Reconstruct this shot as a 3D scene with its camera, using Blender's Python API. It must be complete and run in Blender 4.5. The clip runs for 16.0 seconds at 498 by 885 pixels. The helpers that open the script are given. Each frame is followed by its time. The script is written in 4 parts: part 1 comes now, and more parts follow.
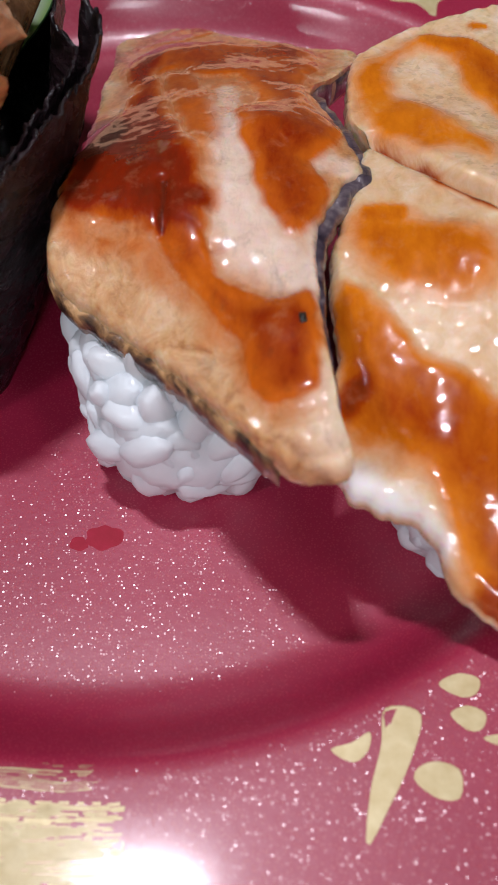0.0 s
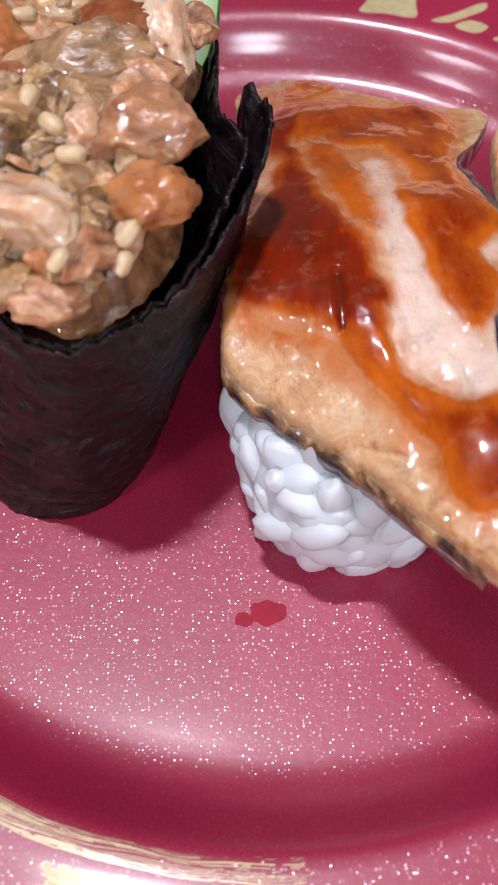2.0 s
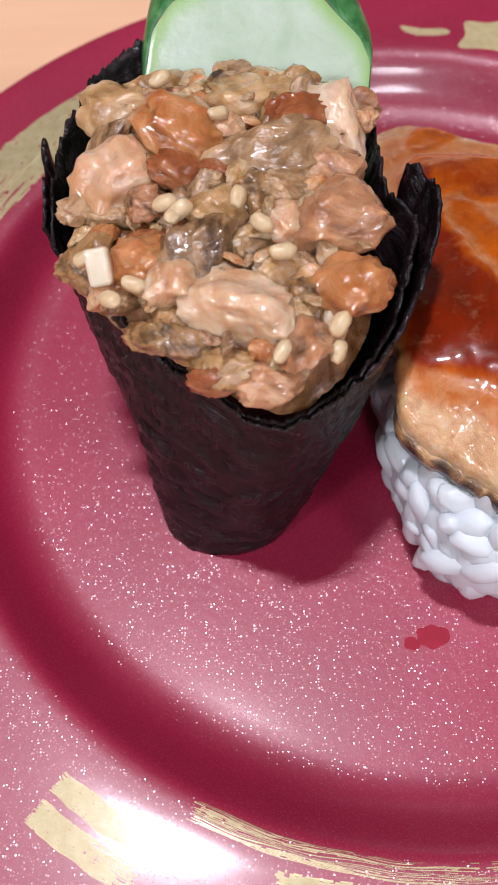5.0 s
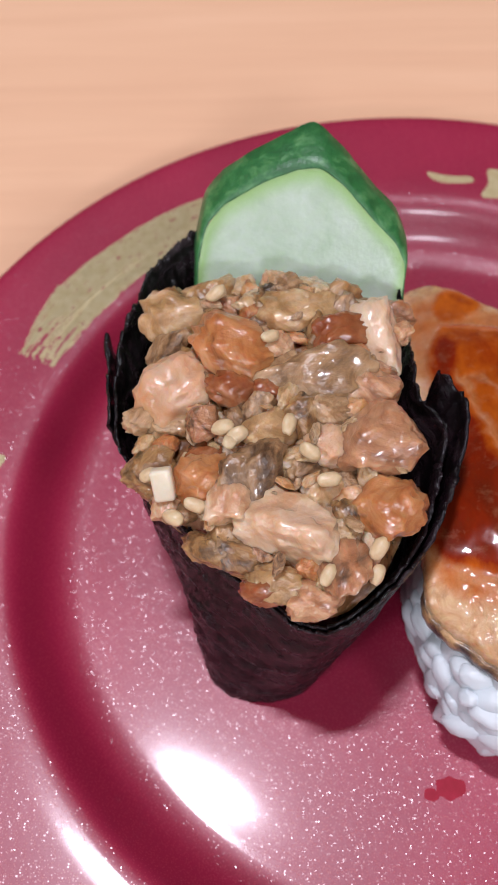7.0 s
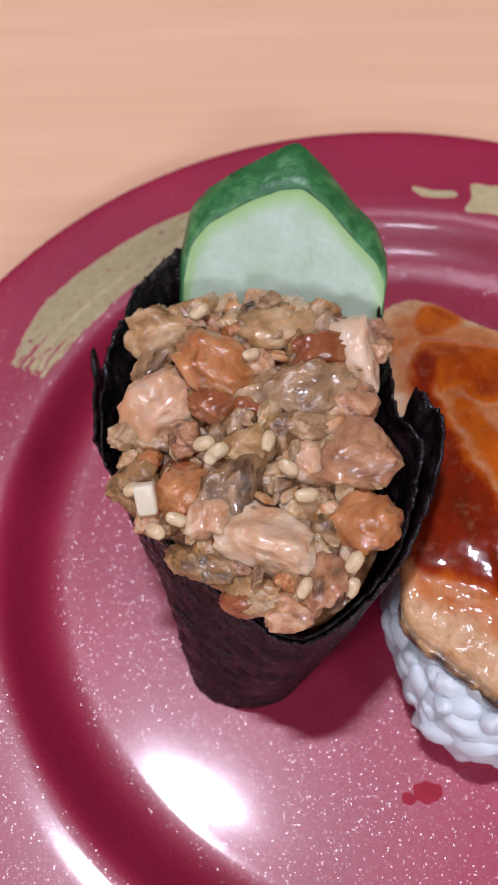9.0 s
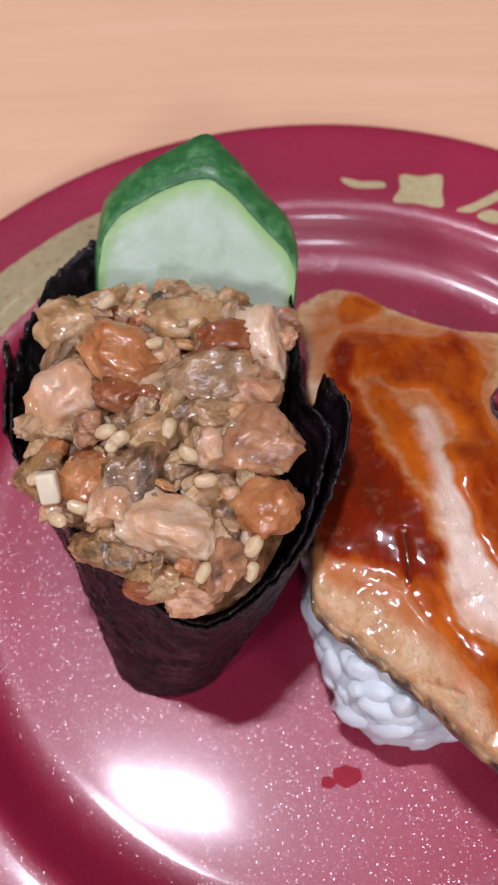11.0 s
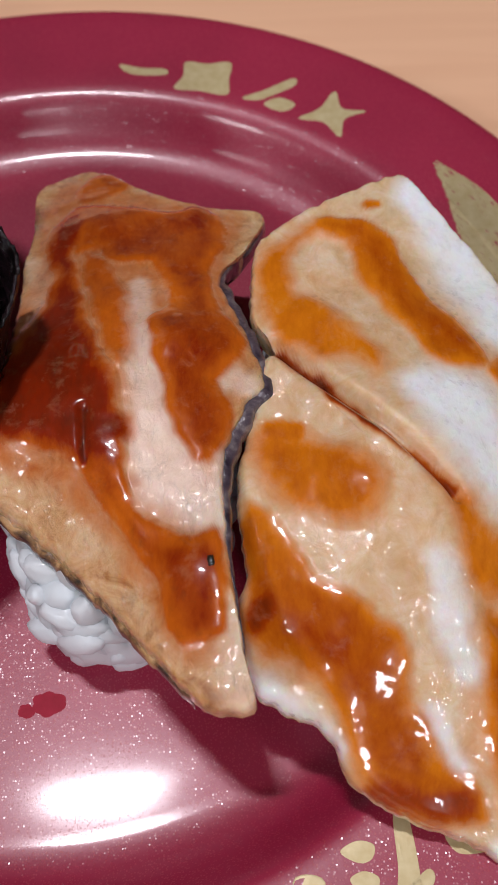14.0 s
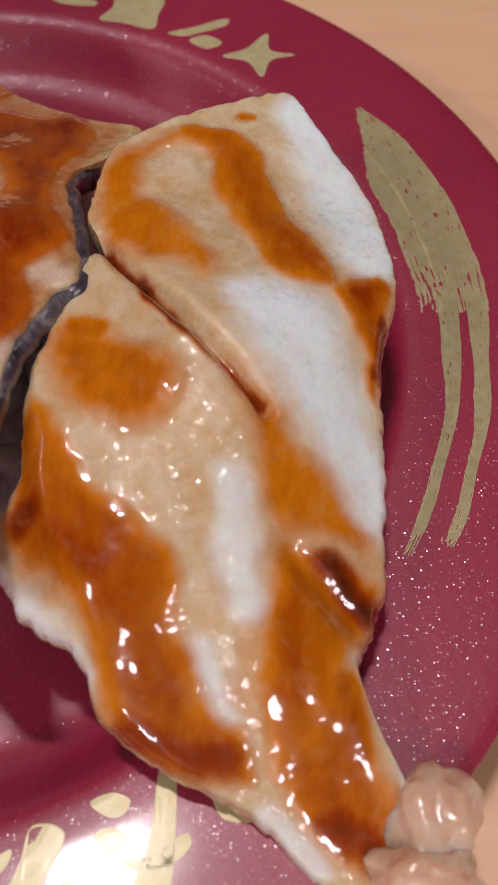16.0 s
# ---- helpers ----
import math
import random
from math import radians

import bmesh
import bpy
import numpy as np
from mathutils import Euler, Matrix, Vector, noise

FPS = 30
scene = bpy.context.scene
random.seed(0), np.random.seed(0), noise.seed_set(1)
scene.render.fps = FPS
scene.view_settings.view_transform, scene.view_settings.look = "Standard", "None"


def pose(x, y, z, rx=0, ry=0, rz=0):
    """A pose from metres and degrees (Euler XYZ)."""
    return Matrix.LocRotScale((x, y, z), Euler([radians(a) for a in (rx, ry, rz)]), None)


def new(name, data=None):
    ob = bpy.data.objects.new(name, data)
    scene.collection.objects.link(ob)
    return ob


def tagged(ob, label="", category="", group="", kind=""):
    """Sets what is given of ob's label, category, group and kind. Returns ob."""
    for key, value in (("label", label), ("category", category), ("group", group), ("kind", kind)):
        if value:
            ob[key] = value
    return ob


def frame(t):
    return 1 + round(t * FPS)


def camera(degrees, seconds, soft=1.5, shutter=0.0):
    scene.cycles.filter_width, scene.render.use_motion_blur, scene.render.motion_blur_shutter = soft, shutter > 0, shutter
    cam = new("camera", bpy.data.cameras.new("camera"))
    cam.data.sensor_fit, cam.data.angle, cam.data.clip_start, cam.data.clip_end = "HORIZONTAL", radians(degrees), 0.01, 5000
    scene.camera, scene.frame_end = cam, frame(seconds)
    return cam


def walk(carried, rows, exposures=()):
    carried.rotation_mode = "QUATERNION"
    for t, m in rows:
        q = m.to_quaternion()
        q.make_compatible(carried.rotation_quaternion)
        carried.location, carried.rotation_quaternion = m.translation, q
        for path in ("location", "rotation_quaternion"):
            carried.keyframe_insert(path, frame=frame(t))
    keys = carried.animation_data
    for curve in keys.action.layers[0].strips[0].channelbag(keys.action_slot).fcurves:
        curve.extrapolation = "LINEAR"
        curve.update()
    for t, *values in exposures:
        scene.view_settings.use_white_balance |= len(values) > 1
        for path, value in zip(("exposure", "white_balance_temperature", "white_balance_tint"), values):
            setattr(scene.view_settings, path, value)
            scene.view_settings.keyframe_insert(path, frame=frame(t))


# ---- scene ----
# All plan numbers below are millimetres; heights are counted from the plate's inner floor.
cam = camera(29.88, 16.0)
PLATE_FLOOR = 7.5
# seconds, x, y, z (mm above the table), pitch, yaw, roll
ROWS = [
    (0.0, 15.47, -75.79, 85.67, -55.16, 2.22, -1.14),
    (0.5, 9.00, -71.77, 86.10, -56.32, 0.31, 0.37),
    (1.0, 3.96, -69.15, 85.73, -56.34, -0.51, 0.88),
    (1.5, 0.27, -68.12, 89.26, -56.77, 0.14, 0.06),
    (2.0, -0.98, -67.86, 93.47, -57.40, 1.20, -1.14),
    (2.5, -5.80, -67.02, 97.37, -58.01, 0.61, -0.97),
    (3.0, -11.78, -67.56, 99.64, -58.49, -0.12, -0.54),
    (3.5, -14.72, -69.16, 100.24, -59.00, 0.54, -1.83),
    (6.0, -20.04, -57.53, 114.96, -60.11, 2.01, -3.82),
    (6.5, -21.50, -53.28, 120.32, -60.33, 2.21, -3.19),
    (7.0, -21.59, -51.50, 125.47, -60.50, 2.15, -2.75),
    (7.5, -22.36, -49.25, 128.79, -60.73, 1.88, -2.42),
    (8.0, -24.29, -49.01, 129.61, -60.58, 1.52, -2.07),
    (8.5, -21.91, -50.03, 128.98, -60.64, 1.98, -2.40),
    (11.0, -10.83, -52.85, 128.81, -60.76, 0.36, -1.88),
    (11.5, -4.51, -52.77, 128.15, -60.86, 0.09, -2.09),
    (12.0, -0.54, -53.60, 123.39, -60.89, -1.38, -0.80),
    (12.5, 2.97, -55.30, 119.91, -60.74, -2.64, 0.35),
    (13.0, 8.31, -56.59, 116.36, -60.69, -3.34, 0.97),
    (13.5, 13.49, -57.57, 111.49, -60.46, -2.93, 0.65),
    (14.0, 19.30, -58.89, 108.23, -60.14, -3.11, 1.06),
    (14.5, 26.70, -58.45, 101.82, -59.93, -2.13, -0.10),
    (15.0, 30.35, -60.43, 98.19, -59.28, -2.10, 1.07),
    (15.5, 36.50, -62.48, 94.09, -58.35, -0.89, 2.52),
    (16.0, 41.81, -64.25, 93.94, -57.50, 2.64, 1.55),
]
walk(cam, [(t, pose(x / 1000, y / 1000, z / 1000, 90 + pitch, 0, yaw) @ pose(0, 0, 0, 0, 0, roll)) for t, x, y, z, pitch, yaw, roll in ROWS],
     [(0, -0.12, 6200, 10), (1, 0.03, 6150, 10), (1.8, 0.17, 6120, 12), (3.5, 0.16, 6000, 12), (6, 0.08, 6250, 10), (6.6, 0.02, 6200, 10), (7.3, -0.04, 5950, 13), (8, -0.11, 5850, 14), (11.5, -0.14, 6080, 13), (14, -0.4, 6400, 10), (15, -0.5, 6550, 10), (16, -0.58, 6700, 10)])
cam.data.dof.use_dof = True
cam.data.dof.focus_distance = 0.092
cam.data.dof.aperture_fstop = 62.0

# ---- light: a dining room at night, one ceiling lamp and three added fill lamps ----
world = bpy.data.worlds.new("world")
world.use_nodes = True
scene.world = world
world.node_tree.nodes["Background"].inputs[0].default_value = (0.9, 0.92, 1.0, 1)
world.node_tree.nodes["Background"].inputs[1].default_value = 0.02


def main_or_fill_lamp(x, y, z, size, power, colour):
    data = bpy.data.lights.new("main_or_fill_lamp", "AREA")
    data.shape, data.size, data.energy, data.color = "DISK", size, power, colour
    ob = new("main_or_fill_lamp", data)
    ob.location = (x, y, z)
    return ob


main_lamp = main_or_fill_lamp(-0.225, 0.195, 1.84, 0.2, 25.0, (0.98, 0.94, 1.0))
main_lamp.data.shape, main_lamp.data.size_y = "RECTANGLE", 0.055
# Fill lamps added behind the view to lift front faces and shadows; none is seen.
main_or_fill_lamp(-1.6, -1.5, 1.84, 0.5, 33.0, (0.95, 0.95, 1.0))
main_or_fill_lamp(1.6, -1.5, 1.84, 0.5, 25.0, (0.95, 0.95, 1.0))
main_or_fill_lamp(0.1, -2.4, 1.84, 0.5, 38.0, (0.95, 0.95, 1.0))


# ---- materials ----
def material(name):
    m = bpy.data.materials.new(name)
    m.use_nodes = True
    return m, m.node_tree.nodes, m.node_tree.links, m.node_tree.nodes["Principled BSDF"]


def node(m, kind, **values):
    n = m.node_tree.nodes.new(kind)
    for key, v in values.items():
        n.inputs[key.replace("_", " ")].default_value = v
    return n


def noise_node(m, scale, detail=4.0, rough=0.55, distort=0.0, stretch=None):
    """Noise in object space; stretch: how fast it runs along x, y and z."""
    co = m.node_tree.nodes.new("ShaderNodeTexCoord")
    n = node(m, "ShaderNodeTexNoise", Scale=scale, Detail=detail, Roughness=rough, Distortion=distort)
    out = co.outputs["Object"]
    if stretch:
        mp = node(m, "ShaderNodeMapping", Scale=stretch)
        m.node_tree.links.new(out, mp.inputs["Vector"])
        out = mp.outputs[0]
    m.node_tree.links.new(out, n.inputs["Vector"])
    return n


def ramp(m, source, stops):
    r = m.node_tree.nodes.new("ShaderNodeValToRGB")
    e = r.color_ramp.elements
    while len(e) < len(stops):
        e.new(0.5)
    for el, (p, c) in zip(e, stops):
        el.position, el.color = p, (*c, 1)
    m.node_tree.links.new(source, r.inputs["Fac"])
    return r


def bump(m, source, strength, depth, to=None):
    b = node(m, "ShaderNodeBump", Strength=strength, Distance=depth)
    m.node_tree.links.new(source, b.inputs["Height"])
    m.node_tree.links.new(b.outputs["Normal"], (to or m.node_tree.nodes["Principled BSDF"]).inputs["Normal"])
    return b


def mix_colour(m, fac, a, b):
    x = m.node_tree.nodes.new("ShaderNodeMix")
    x.data_type = "RGBA"
    for source, slot in ((fac, 0), (a, 6), (b, 7)):
        if hasattr(source, "links"):
            m.node_tree.links.new(source, x.inputs[slot])
        else:
            x.inputs[slot].default_value = source if slot == 0 else (*source, 1)
    return x.outputs[2]


def lacquer():
    """Dark red lacquer with metal flakes under a clear coat."""
    m, nodes, links, p = material("red_lacquer")
    co = nodes.new("ShaderNodeTexCoord")
    vor = node(m, "ShaderNodeTexVoronoi", Scale=3400.0)
    links.new(co.outputs["Object"], vor.inputs["Vector"])
    patch = noise_node(m, 45.0, 3.0)
    col = ramp(m, patch.outputs["Fac"], [(0.3, (0.27, 0.006, 0.037)), (0.7, (0.33, 0.010, 0.048))])
    links.new(col.outputs["Color"], p.inputs["Base Color"])
    p.inputs["Roughness"].default_value = 0.46
    p.inputs["Specular IOR Level"].default_value = 0.74
    p.inputs["Coat Weight"].default_value = 0.46
    p.inputs["Coat Roughness"].default_value = 0.125
    fine = noise_node(m, 900.0, 2.0)
    bump(m, fine.outputs["Fac"], 0.06, 0.0004)
    flake = nodes.new("ShaderNodeBsdfPrincipled")
    flake.inputs["Base Color"].default_value = (0.36, 0.02, 0.06, 1)
    flake.inputs["Roughness"].default_value = 0.4
    flake.inputs["Coat Weight"].default_value = 1.0
    flake.inputs["Coat IOR"].default_value = 2.0
    flake.inputs["Coat Roughness"].default_value = 0.28
    flake.inputs["Coat Tint"].default_value = (1.0, 0.78, 0.66, 1)
    geo = nodes.new("ShaderNodeNewGeometry")
    sub = nodes.new("ShaderNodeVectorMath")
    sub.operation = "SUBTRACT"
    sub.inputs[1].default_value = (0.5, 0.5, 0.5)
    links.new(vor.outputs["Color"], sub.inputs[0])
    scl = nodes.new("ShaderNodeVectorMath")
    scl.operation = "SCALE"
    scl.inputs["Scale"].default_value = 0.4
    links.new(sub.outputs[0], scl.inputs[0])
    add = nodes.new("ShaderNodeVectorMath")
    add.operation = "ADD"
    links.new(geo.outputs["Normal"], add.inputs[0])
    links.new(scl.outputs[0], add.inputs[1])
    nrm = nodes.new("ShaderNodeVectorMath")
    nrm.operation = "NORMALIZE"
    links.new(add.outputs[0], nrm.inputs[0])
    links.new(nrm.outputs[0], flake.inputs["Coat Normal"])
    less = nodes.new("ShaderNodeMath")
    less.operation = "LESS_THAN"
    less.inputs[1].default_value = 0.34
    links.new(vor.outputs["Distance"], less.inputs[0])
    mix = nodes.new("ShaderNodeMixShader")
    part_of = nodes.new("ShaderNodeMath")
    part_of.operation = "MULTIPLY"
    part_of.inputs[1].default_value = 0.58
    links.new(less.outputs[0], part_of.inputs[0])
    links.new(part_of.outputs[0], mix.inputs[0])
    links.new(p.outputs[0], mix.inputs[1])
    links.new(flake.outputs[0], mix.inputs[2])
    links.new(mix.outputs[0], nodes["Material Output"].inputs["Surface"])
    return m


def gold_paint():
    m, nodes, links, p = material("gold_paint")
    n = noise_node(m, 700.0, 3.0)
    col = ramp(m, n.outputs["Fac"], [(0.3, (0.50, 0.39, 0.19)), (0.7, (0.60, 0.50, 0.28))])
    links.new(col.outputs["Color"], p.inputs["Base Color"])
    p.inputs["Metallic"].default_value = 0.2
    p.inputs["Roughness"].default_value = 0.45
    p.inputs["Coat Weight"].default_value = 0.12
    p.inputs["Coat Roughness"].default_value = 0.15
    bump(m, n.outputs["Fac"], 0.1, 0.0003)
    return m


def table_wood():
    m, nodes, links, p = material("pale_table_laminate")
    co = nodes.new("ShaderNodeTexCoord")
    mp = node(m, "ShaderNodeMapping", Scale=(6.0, 90.0, 6.0))
    links.new(co.outputs["Object"], mp.inputs["Vector"])
    n = node(m, "ShaderNodeTexNoise", Scale=2.0, Detail=6.0, Roughness=0.6, Distortion=0.6)
    links.new(mp.outputs[0], n.inputs["Vector"])
    col = ramp(m, n.outputs["Fac"], [(0.25, (0.72, 0.41, 0.245)), (0.55, (0.77, 0.455, 0.275)), (0.8, (0.81, 0.49, 0.305))])
    links.new(col.outputs["Color"], p.inputs["Base Color"])
    p.inputs["Roughness"].default_value = 0.45
    bump(m, n.outputs["Fac"], 0.05, 0.0005)
    return m


def nori():
    """Toasted seaweed: matted fibres, glossy creases, black; the plate's red reflection is tinted in as purple-brown.
    """
    m, nodes, links, p = material("toasted_seaweed")
    a = noise_node(m, 150.0, 5.0, 0.6, 2.2, (1.0, 1.0, 1.9))
    b = noise_node(m, 1100.0, 4.0, 0.6, 2.0, (1.0, 1.0, 2.2))
    col = ramp(m, a.outputs["Fac"], [(0.3, (0.002, 0.002, 0.002)), (0.5, (0.007, 0.004, 0.005)), (0.62, (0.018, 0.008, 0.011)), (0.8, (0.010, 0.011, 0.007))])
    links.new(col.outputs["Color"], p.inputs["Base Color"])
    r = ramp(m, a.outputs["Fac"], [(0.35, (0.14, 0.14, 0.14)), (0.65, (0.32, 0.32, 0.32))])
    links.new(r.outputs["Color"], p.inputs["Roughness"])
    p.inputs["Specular IOR Level"].default_value = 0.42
    fibres = nodes.new("ShaderNodeMath")
    fibres.operation = "SUBTRACT"
    links.new(b.outputs["Fac"], fibres.inputs[0])
    fibres.inputs[1].default_value = 0.5
    thread = nodes.new("ShaderNodeMath")
    thread.operation = "ABSOLUTE"
    links.new(fibres.outputs[0], thread.inputs[0])
    mixed = nodes.new("ShaderNodeMath")
    mixed.operation = "MULTIPLY_ADD"
    links.new(thread.outputs[0], mixed.inputs[0])
    mixed.inputs[1].default_value = -0.3
    links.new(a.outputs["Fac"], mixed.inputs[2])
    bump(m, mixed.outputs[0], 0.55, 0.0013)
    return m


def wet(name, stops, scale, rough, sss, coat=0.4, relief=0.3, fine=1400.0, coat_rough=0.08, radius=(1.0, 0.5, 0.3), vary=False, tone=None, swirl=0.5, grain=1.0):
    """Moist food: mottled colour, soft under-surface light, a wet film and fine relief."""
    m, nodes, links, p = material(name)
    a = noise_node(m, scale, 6.0, 0.65, swirl)
    source = a.outputs["Fac"]
    if vary:
        info = nodes.new("ShaderNodeObjectInfo")
        add = nodes.new("ShaderNodeMath")
        add.operation = "MULTIPLY_ADD"
        links.new(info.outputs["Random"], add.inputs[0])
        add.inputs[1].default_value = vary
        links.new(a.outputs["Fac"], add.inputs[2])
        off = nodes.new("ShaderNodeMath")
        off.operation = "SUBTRACT"
        links.new(add.outputs[0], off.inputs[0])
        off.inputs[1].default_value = vary / 2
        source = off.outputs[0]
    col = ramp(m, source, stops)
    out = col.outputs["Color"]
    if tone:
        at = nodes.new("ShaderNodeAttribute")
        at.attribute_name = "tone"
        out = mix_colour(m, at.outputs["Fac"], out, tone)
    links.new(out, p.inputs["Base Color"])
    p.inputs["Roughness"].default_value = rough
    p.inputs["Subsurface Weight"].default_value = sss
    p.inputs["Subsurface Scale"].default_value = 0.003 if sss < 0.9 else 0.0045
    p.inputs["Subsurface Radius"].default_value = radius
    p.inputs["Coat Weight"].default_value = coat
    p.inputs["Coat Roughness"].default_value = coat_rough
    b = noise_node(m, fine * grain, 4.0, 0.6)
    bump(m, b.outputs["Fac"], relief, 0.00035 if relief >= 0.8 else 0.0003)
    if relief >= 0.8:
        fine_noise = noise_node(m, 1300.0 * grain, 2.5, 0.5)
        film = node(m, "ShaderNodeBump", Strength=0.9, Distance=0.00028)
        links.new(fine_noise.outputs["Fac"], film.inputs["Height"])
        cells = node(m, "ShaderNodeTexVoronoi", Scale=1100.0 * grain)
        where = nodes.new("ShaderNodeTexCoord")
        links.new(where.outputs["Object"], cells.inputs["Vector"])
        centre = nodes.new("ShaderNodeVectorMath")
        centre.operation = "MULTIPLY_ADD"
        centre.inputs[1].default_value, centre.inputs[2].default_value = (0.6, 0.6, 0.6), (-0.3, -0.3, -0.3)
        links.new(cells.outputs["Color"], centre.inputs[0])
        lean = nodes.new("ShaderNodeVectorMath")
        lean.operation = "ADD"
        links.new(film.outputs["Normal"], lean.inputs[0])
        links.new(centre.outputs[0], lean.inputs[1])
        unit = nodes.new("ShaderNodeVectorMath")
        unit.operation = "NORMALIZE"
        links.new(lean.outputs[0], unit.inputs[0])
        links.new(unit.outputs[0], p.inputs["Coat Normal"])
    return m


def glazed_fish(name, stops, scale, tone, thin, mid, thick, specks, streaks, ragged, relief):
    """Fish flesh under sweet soy glaze: amber where thin, red-brown where it lies thick or is scorched."""
    m, nodes, links, p = material(name)

    def attribute(key):
        at = nodes.new("ShaderNodeAttribute")
        at.attribute_name = key
        return at.outputs["Fac"]

    def wobble(source, n, amount):
        k = nodes.new("ShaderNodeMath")
        k.operation = "MULTIPLY_ADD"
        links.new(n.outputs["Fac"], k.inputs[0])
        k.inputs[1].default_value = amount
        links.new(source, k.inputs[2])
        o = nodes.new("ShaderNodeMath")
        o.operation = "SUBTRACT"
        links.new(k.outputs[0], o.inputs[0])
        o.inputs[1].default_value = amount / 2
        return o.outputs[0]

    a = noise_node(m, scale, 7.0, 0.7, 0.8)
    flesh_col = mix_colour(m, wobble(attribute("tone"), noise_node(m, 420.0, 5.0, 0.6), 0.5), ramp(m, a.outputs["Fac"], stops).outputs["Color"], tone)
    sp = noise_node(m, 480.0, 7.0, 0.75, 0.4, (1.0, 0.55, 1.0))
    speck = ramp(m, sp.outputs["Fac"], [(0.55, (0, 0, 0)), (0.72, (specks, specks, specks))])
    n = noise_node(m, 260.0, 7.0, 0.72, 0.2, (1.0, 0.4, 1.0))
    deep = ramp(m, wobble(attribute("depth"), n, streaks), [(0.05, thin), (0.38, mid), (0.72, thick), (1.0, (0.09, 0.012, 0.004))])
    f = noise_node(m, 480.0, 6.0, 0.68, 0.3)
    cover = ramp(m, wobble(attribute("cover"), f, ragged), [(0.02, (0, 0, 0)), (0.98, (1, 1, 1))])
    whole = mix_colour(m, cover.outputs["Color"], flesh_col, deep.outputs["Color"])
    links.new(mix_colour(m, speck.outputs["Color"], whole, (0.12, 0.032, 0.01)), p.inputs["Base Color"])
    rough = ramp(m, attribute("cover"), [(0.2, (0.42, 0.42, 0.42)), (0.8, (0.25, 0.25, 0.25))])
    links.new(rough.outputs["Color"], p.inputs["Roughness"])
    links.new(ramp(m, attribute("cover"), [(0.1, (0.6, 0.6, 0.6)), (0.9, (0.12, 0.12, 0.12))]).outputs["Color"], p.inputs["Subsurface Weight"])
    links.new(ramp(m, attribute("cover"), [(0.2, (0.5, 0.5, 0.5)), (0.9, (0.12, 0.12, 0.12))]).outputs["Color"], p.inputs["Specular IOR Level"])
    p.inputs["Subsurface Scale"].default_value = 0.0022
    p.inputs["Subsurface Radius"].default_value = (1.0, 0.45, 0.2)
    p.inputs["Coat Weight"].default_value = 1.0
    p.inputs["Coat Roughness"].default_value = 0.055
    g = noise_node(m, 1000.0, 6.0, 0.68, 0.5, (1.0, 0.6, 1.0))
    inv = ramp(m, attribute("cover"), [(0.1, (0.5, 0.5, 0.5)), (0.8, (0.03, 0.03, 0.03))])
    b = bump(m, g.outputs["Fac"], 0.5, relief)
    links.new(inv.outputs["Color"], b.inputs["Strength"])
    waves = node(m, "ShaderNodeBump", Strength=0.17, Distance=0.0009)
    wn = noise_node(m, 170.0, 2.0, 0.5, 0.9)
    links.new(wn.outputs["Fac"], waves.inputs["Height"])
    wet_film = node(m, "ShaderNodeBump", Distance=0.00028)
    links.new(waves.outputs["Normal"], wet_film.inputs["Normal"])
    h = noise_node(m, 1350.0, 2.5, 0.5)
    links.new(h.outputs["Fac"], wet_film.inputs["Height"])
    links.new(inv.outputs["Color"], wet_film.inputs["Strength"])
    grains = node(m, "ShaderNodeTexVoronoi", Scale=1700.0)
    co = nodes.new("ShaderNodeTexCoord")
    links.new(co.outputs["Object"], grains.inputs["Vector"])
    centred = nodes.new("ShaderNodeVectorMath")
    centred.operation = "SUBTRACT"
    centred.inputs[1].default_value = (0.5, 0.5, 0.5)
    links.new(grains.outputs["Color"], centred.inputs[0])
    bare = ramp(m, attribute("cover"), [(0.1, (0.42, 0.42, 0.42)), (0.5, (0.38, 0.38, 0.38)), (0.95, (0.05, 0.05, 0.05))])
    tilt = nodes.new("ShaderNodeVectorMath")
    tilt.operation = "SCALE"
    links.new(centred.outputs[0], tilt.inputs[0])
    links.new(bare.outputs["Color"], tilt.inputs["Scale"])
    tilted = nodes.new("ShaderNodeVectorMath")
    tilted.operation = "ADD"
    links.new(wet_film.outputs["Normal"], tilted.inputs[0])
    links.new(tilt.outputs[0], tilted.inputs[1])
    unit = nodes.new("ShaderNodeVectorMath")
    unit.operation = "NORMALIZE"
    links.new(tilted.outputs[0], unit.inputs[0])
    links.new(unit.outputs[0], p.inputs["Coat Normal"])
    p.inputs["Coat IOR"].default_value = 1.5
    return m


def plain(name, colour, rough=0.6):
    m, nodes, links, p = material(name)
    n = noise_node(m, 14.0, 4.0)
    col = ramp(m, n.outputs["Fac"], [(0.3, tuple(c * 0.93 for c in colour)), (0.7, colour)])
    links.new(col.outputs["Color"], p.inputs["Base Color"])
    p.inputs["Roughness"].default_value = rough
    return m


LACQUER, GOLD, WOOD, NORI = lacquer(), gold_paint(), table_wood(), nori()
def see_through(m, share, colour):
    """Lets part of the light pass through a small translucent piece."""
    nodes, links = m.node_tree.nodes, m.node_tree.links
    thin = node(m, "ShaderNodeBsdfTranslucent", Color=(*colour, 1))
    mix = nodes.new("ShaderNodeMixShader")
    mix.inputs[0].default_value = share
    links.new(nodes["Principled BSDF"].outputs[0], mix.inputs[1])
    links.new(thin.outputs[0], mix.inputs[2])
    links.new(mix.outputs[0], nodes["Material Output"].inputs["Surface"])
    return m


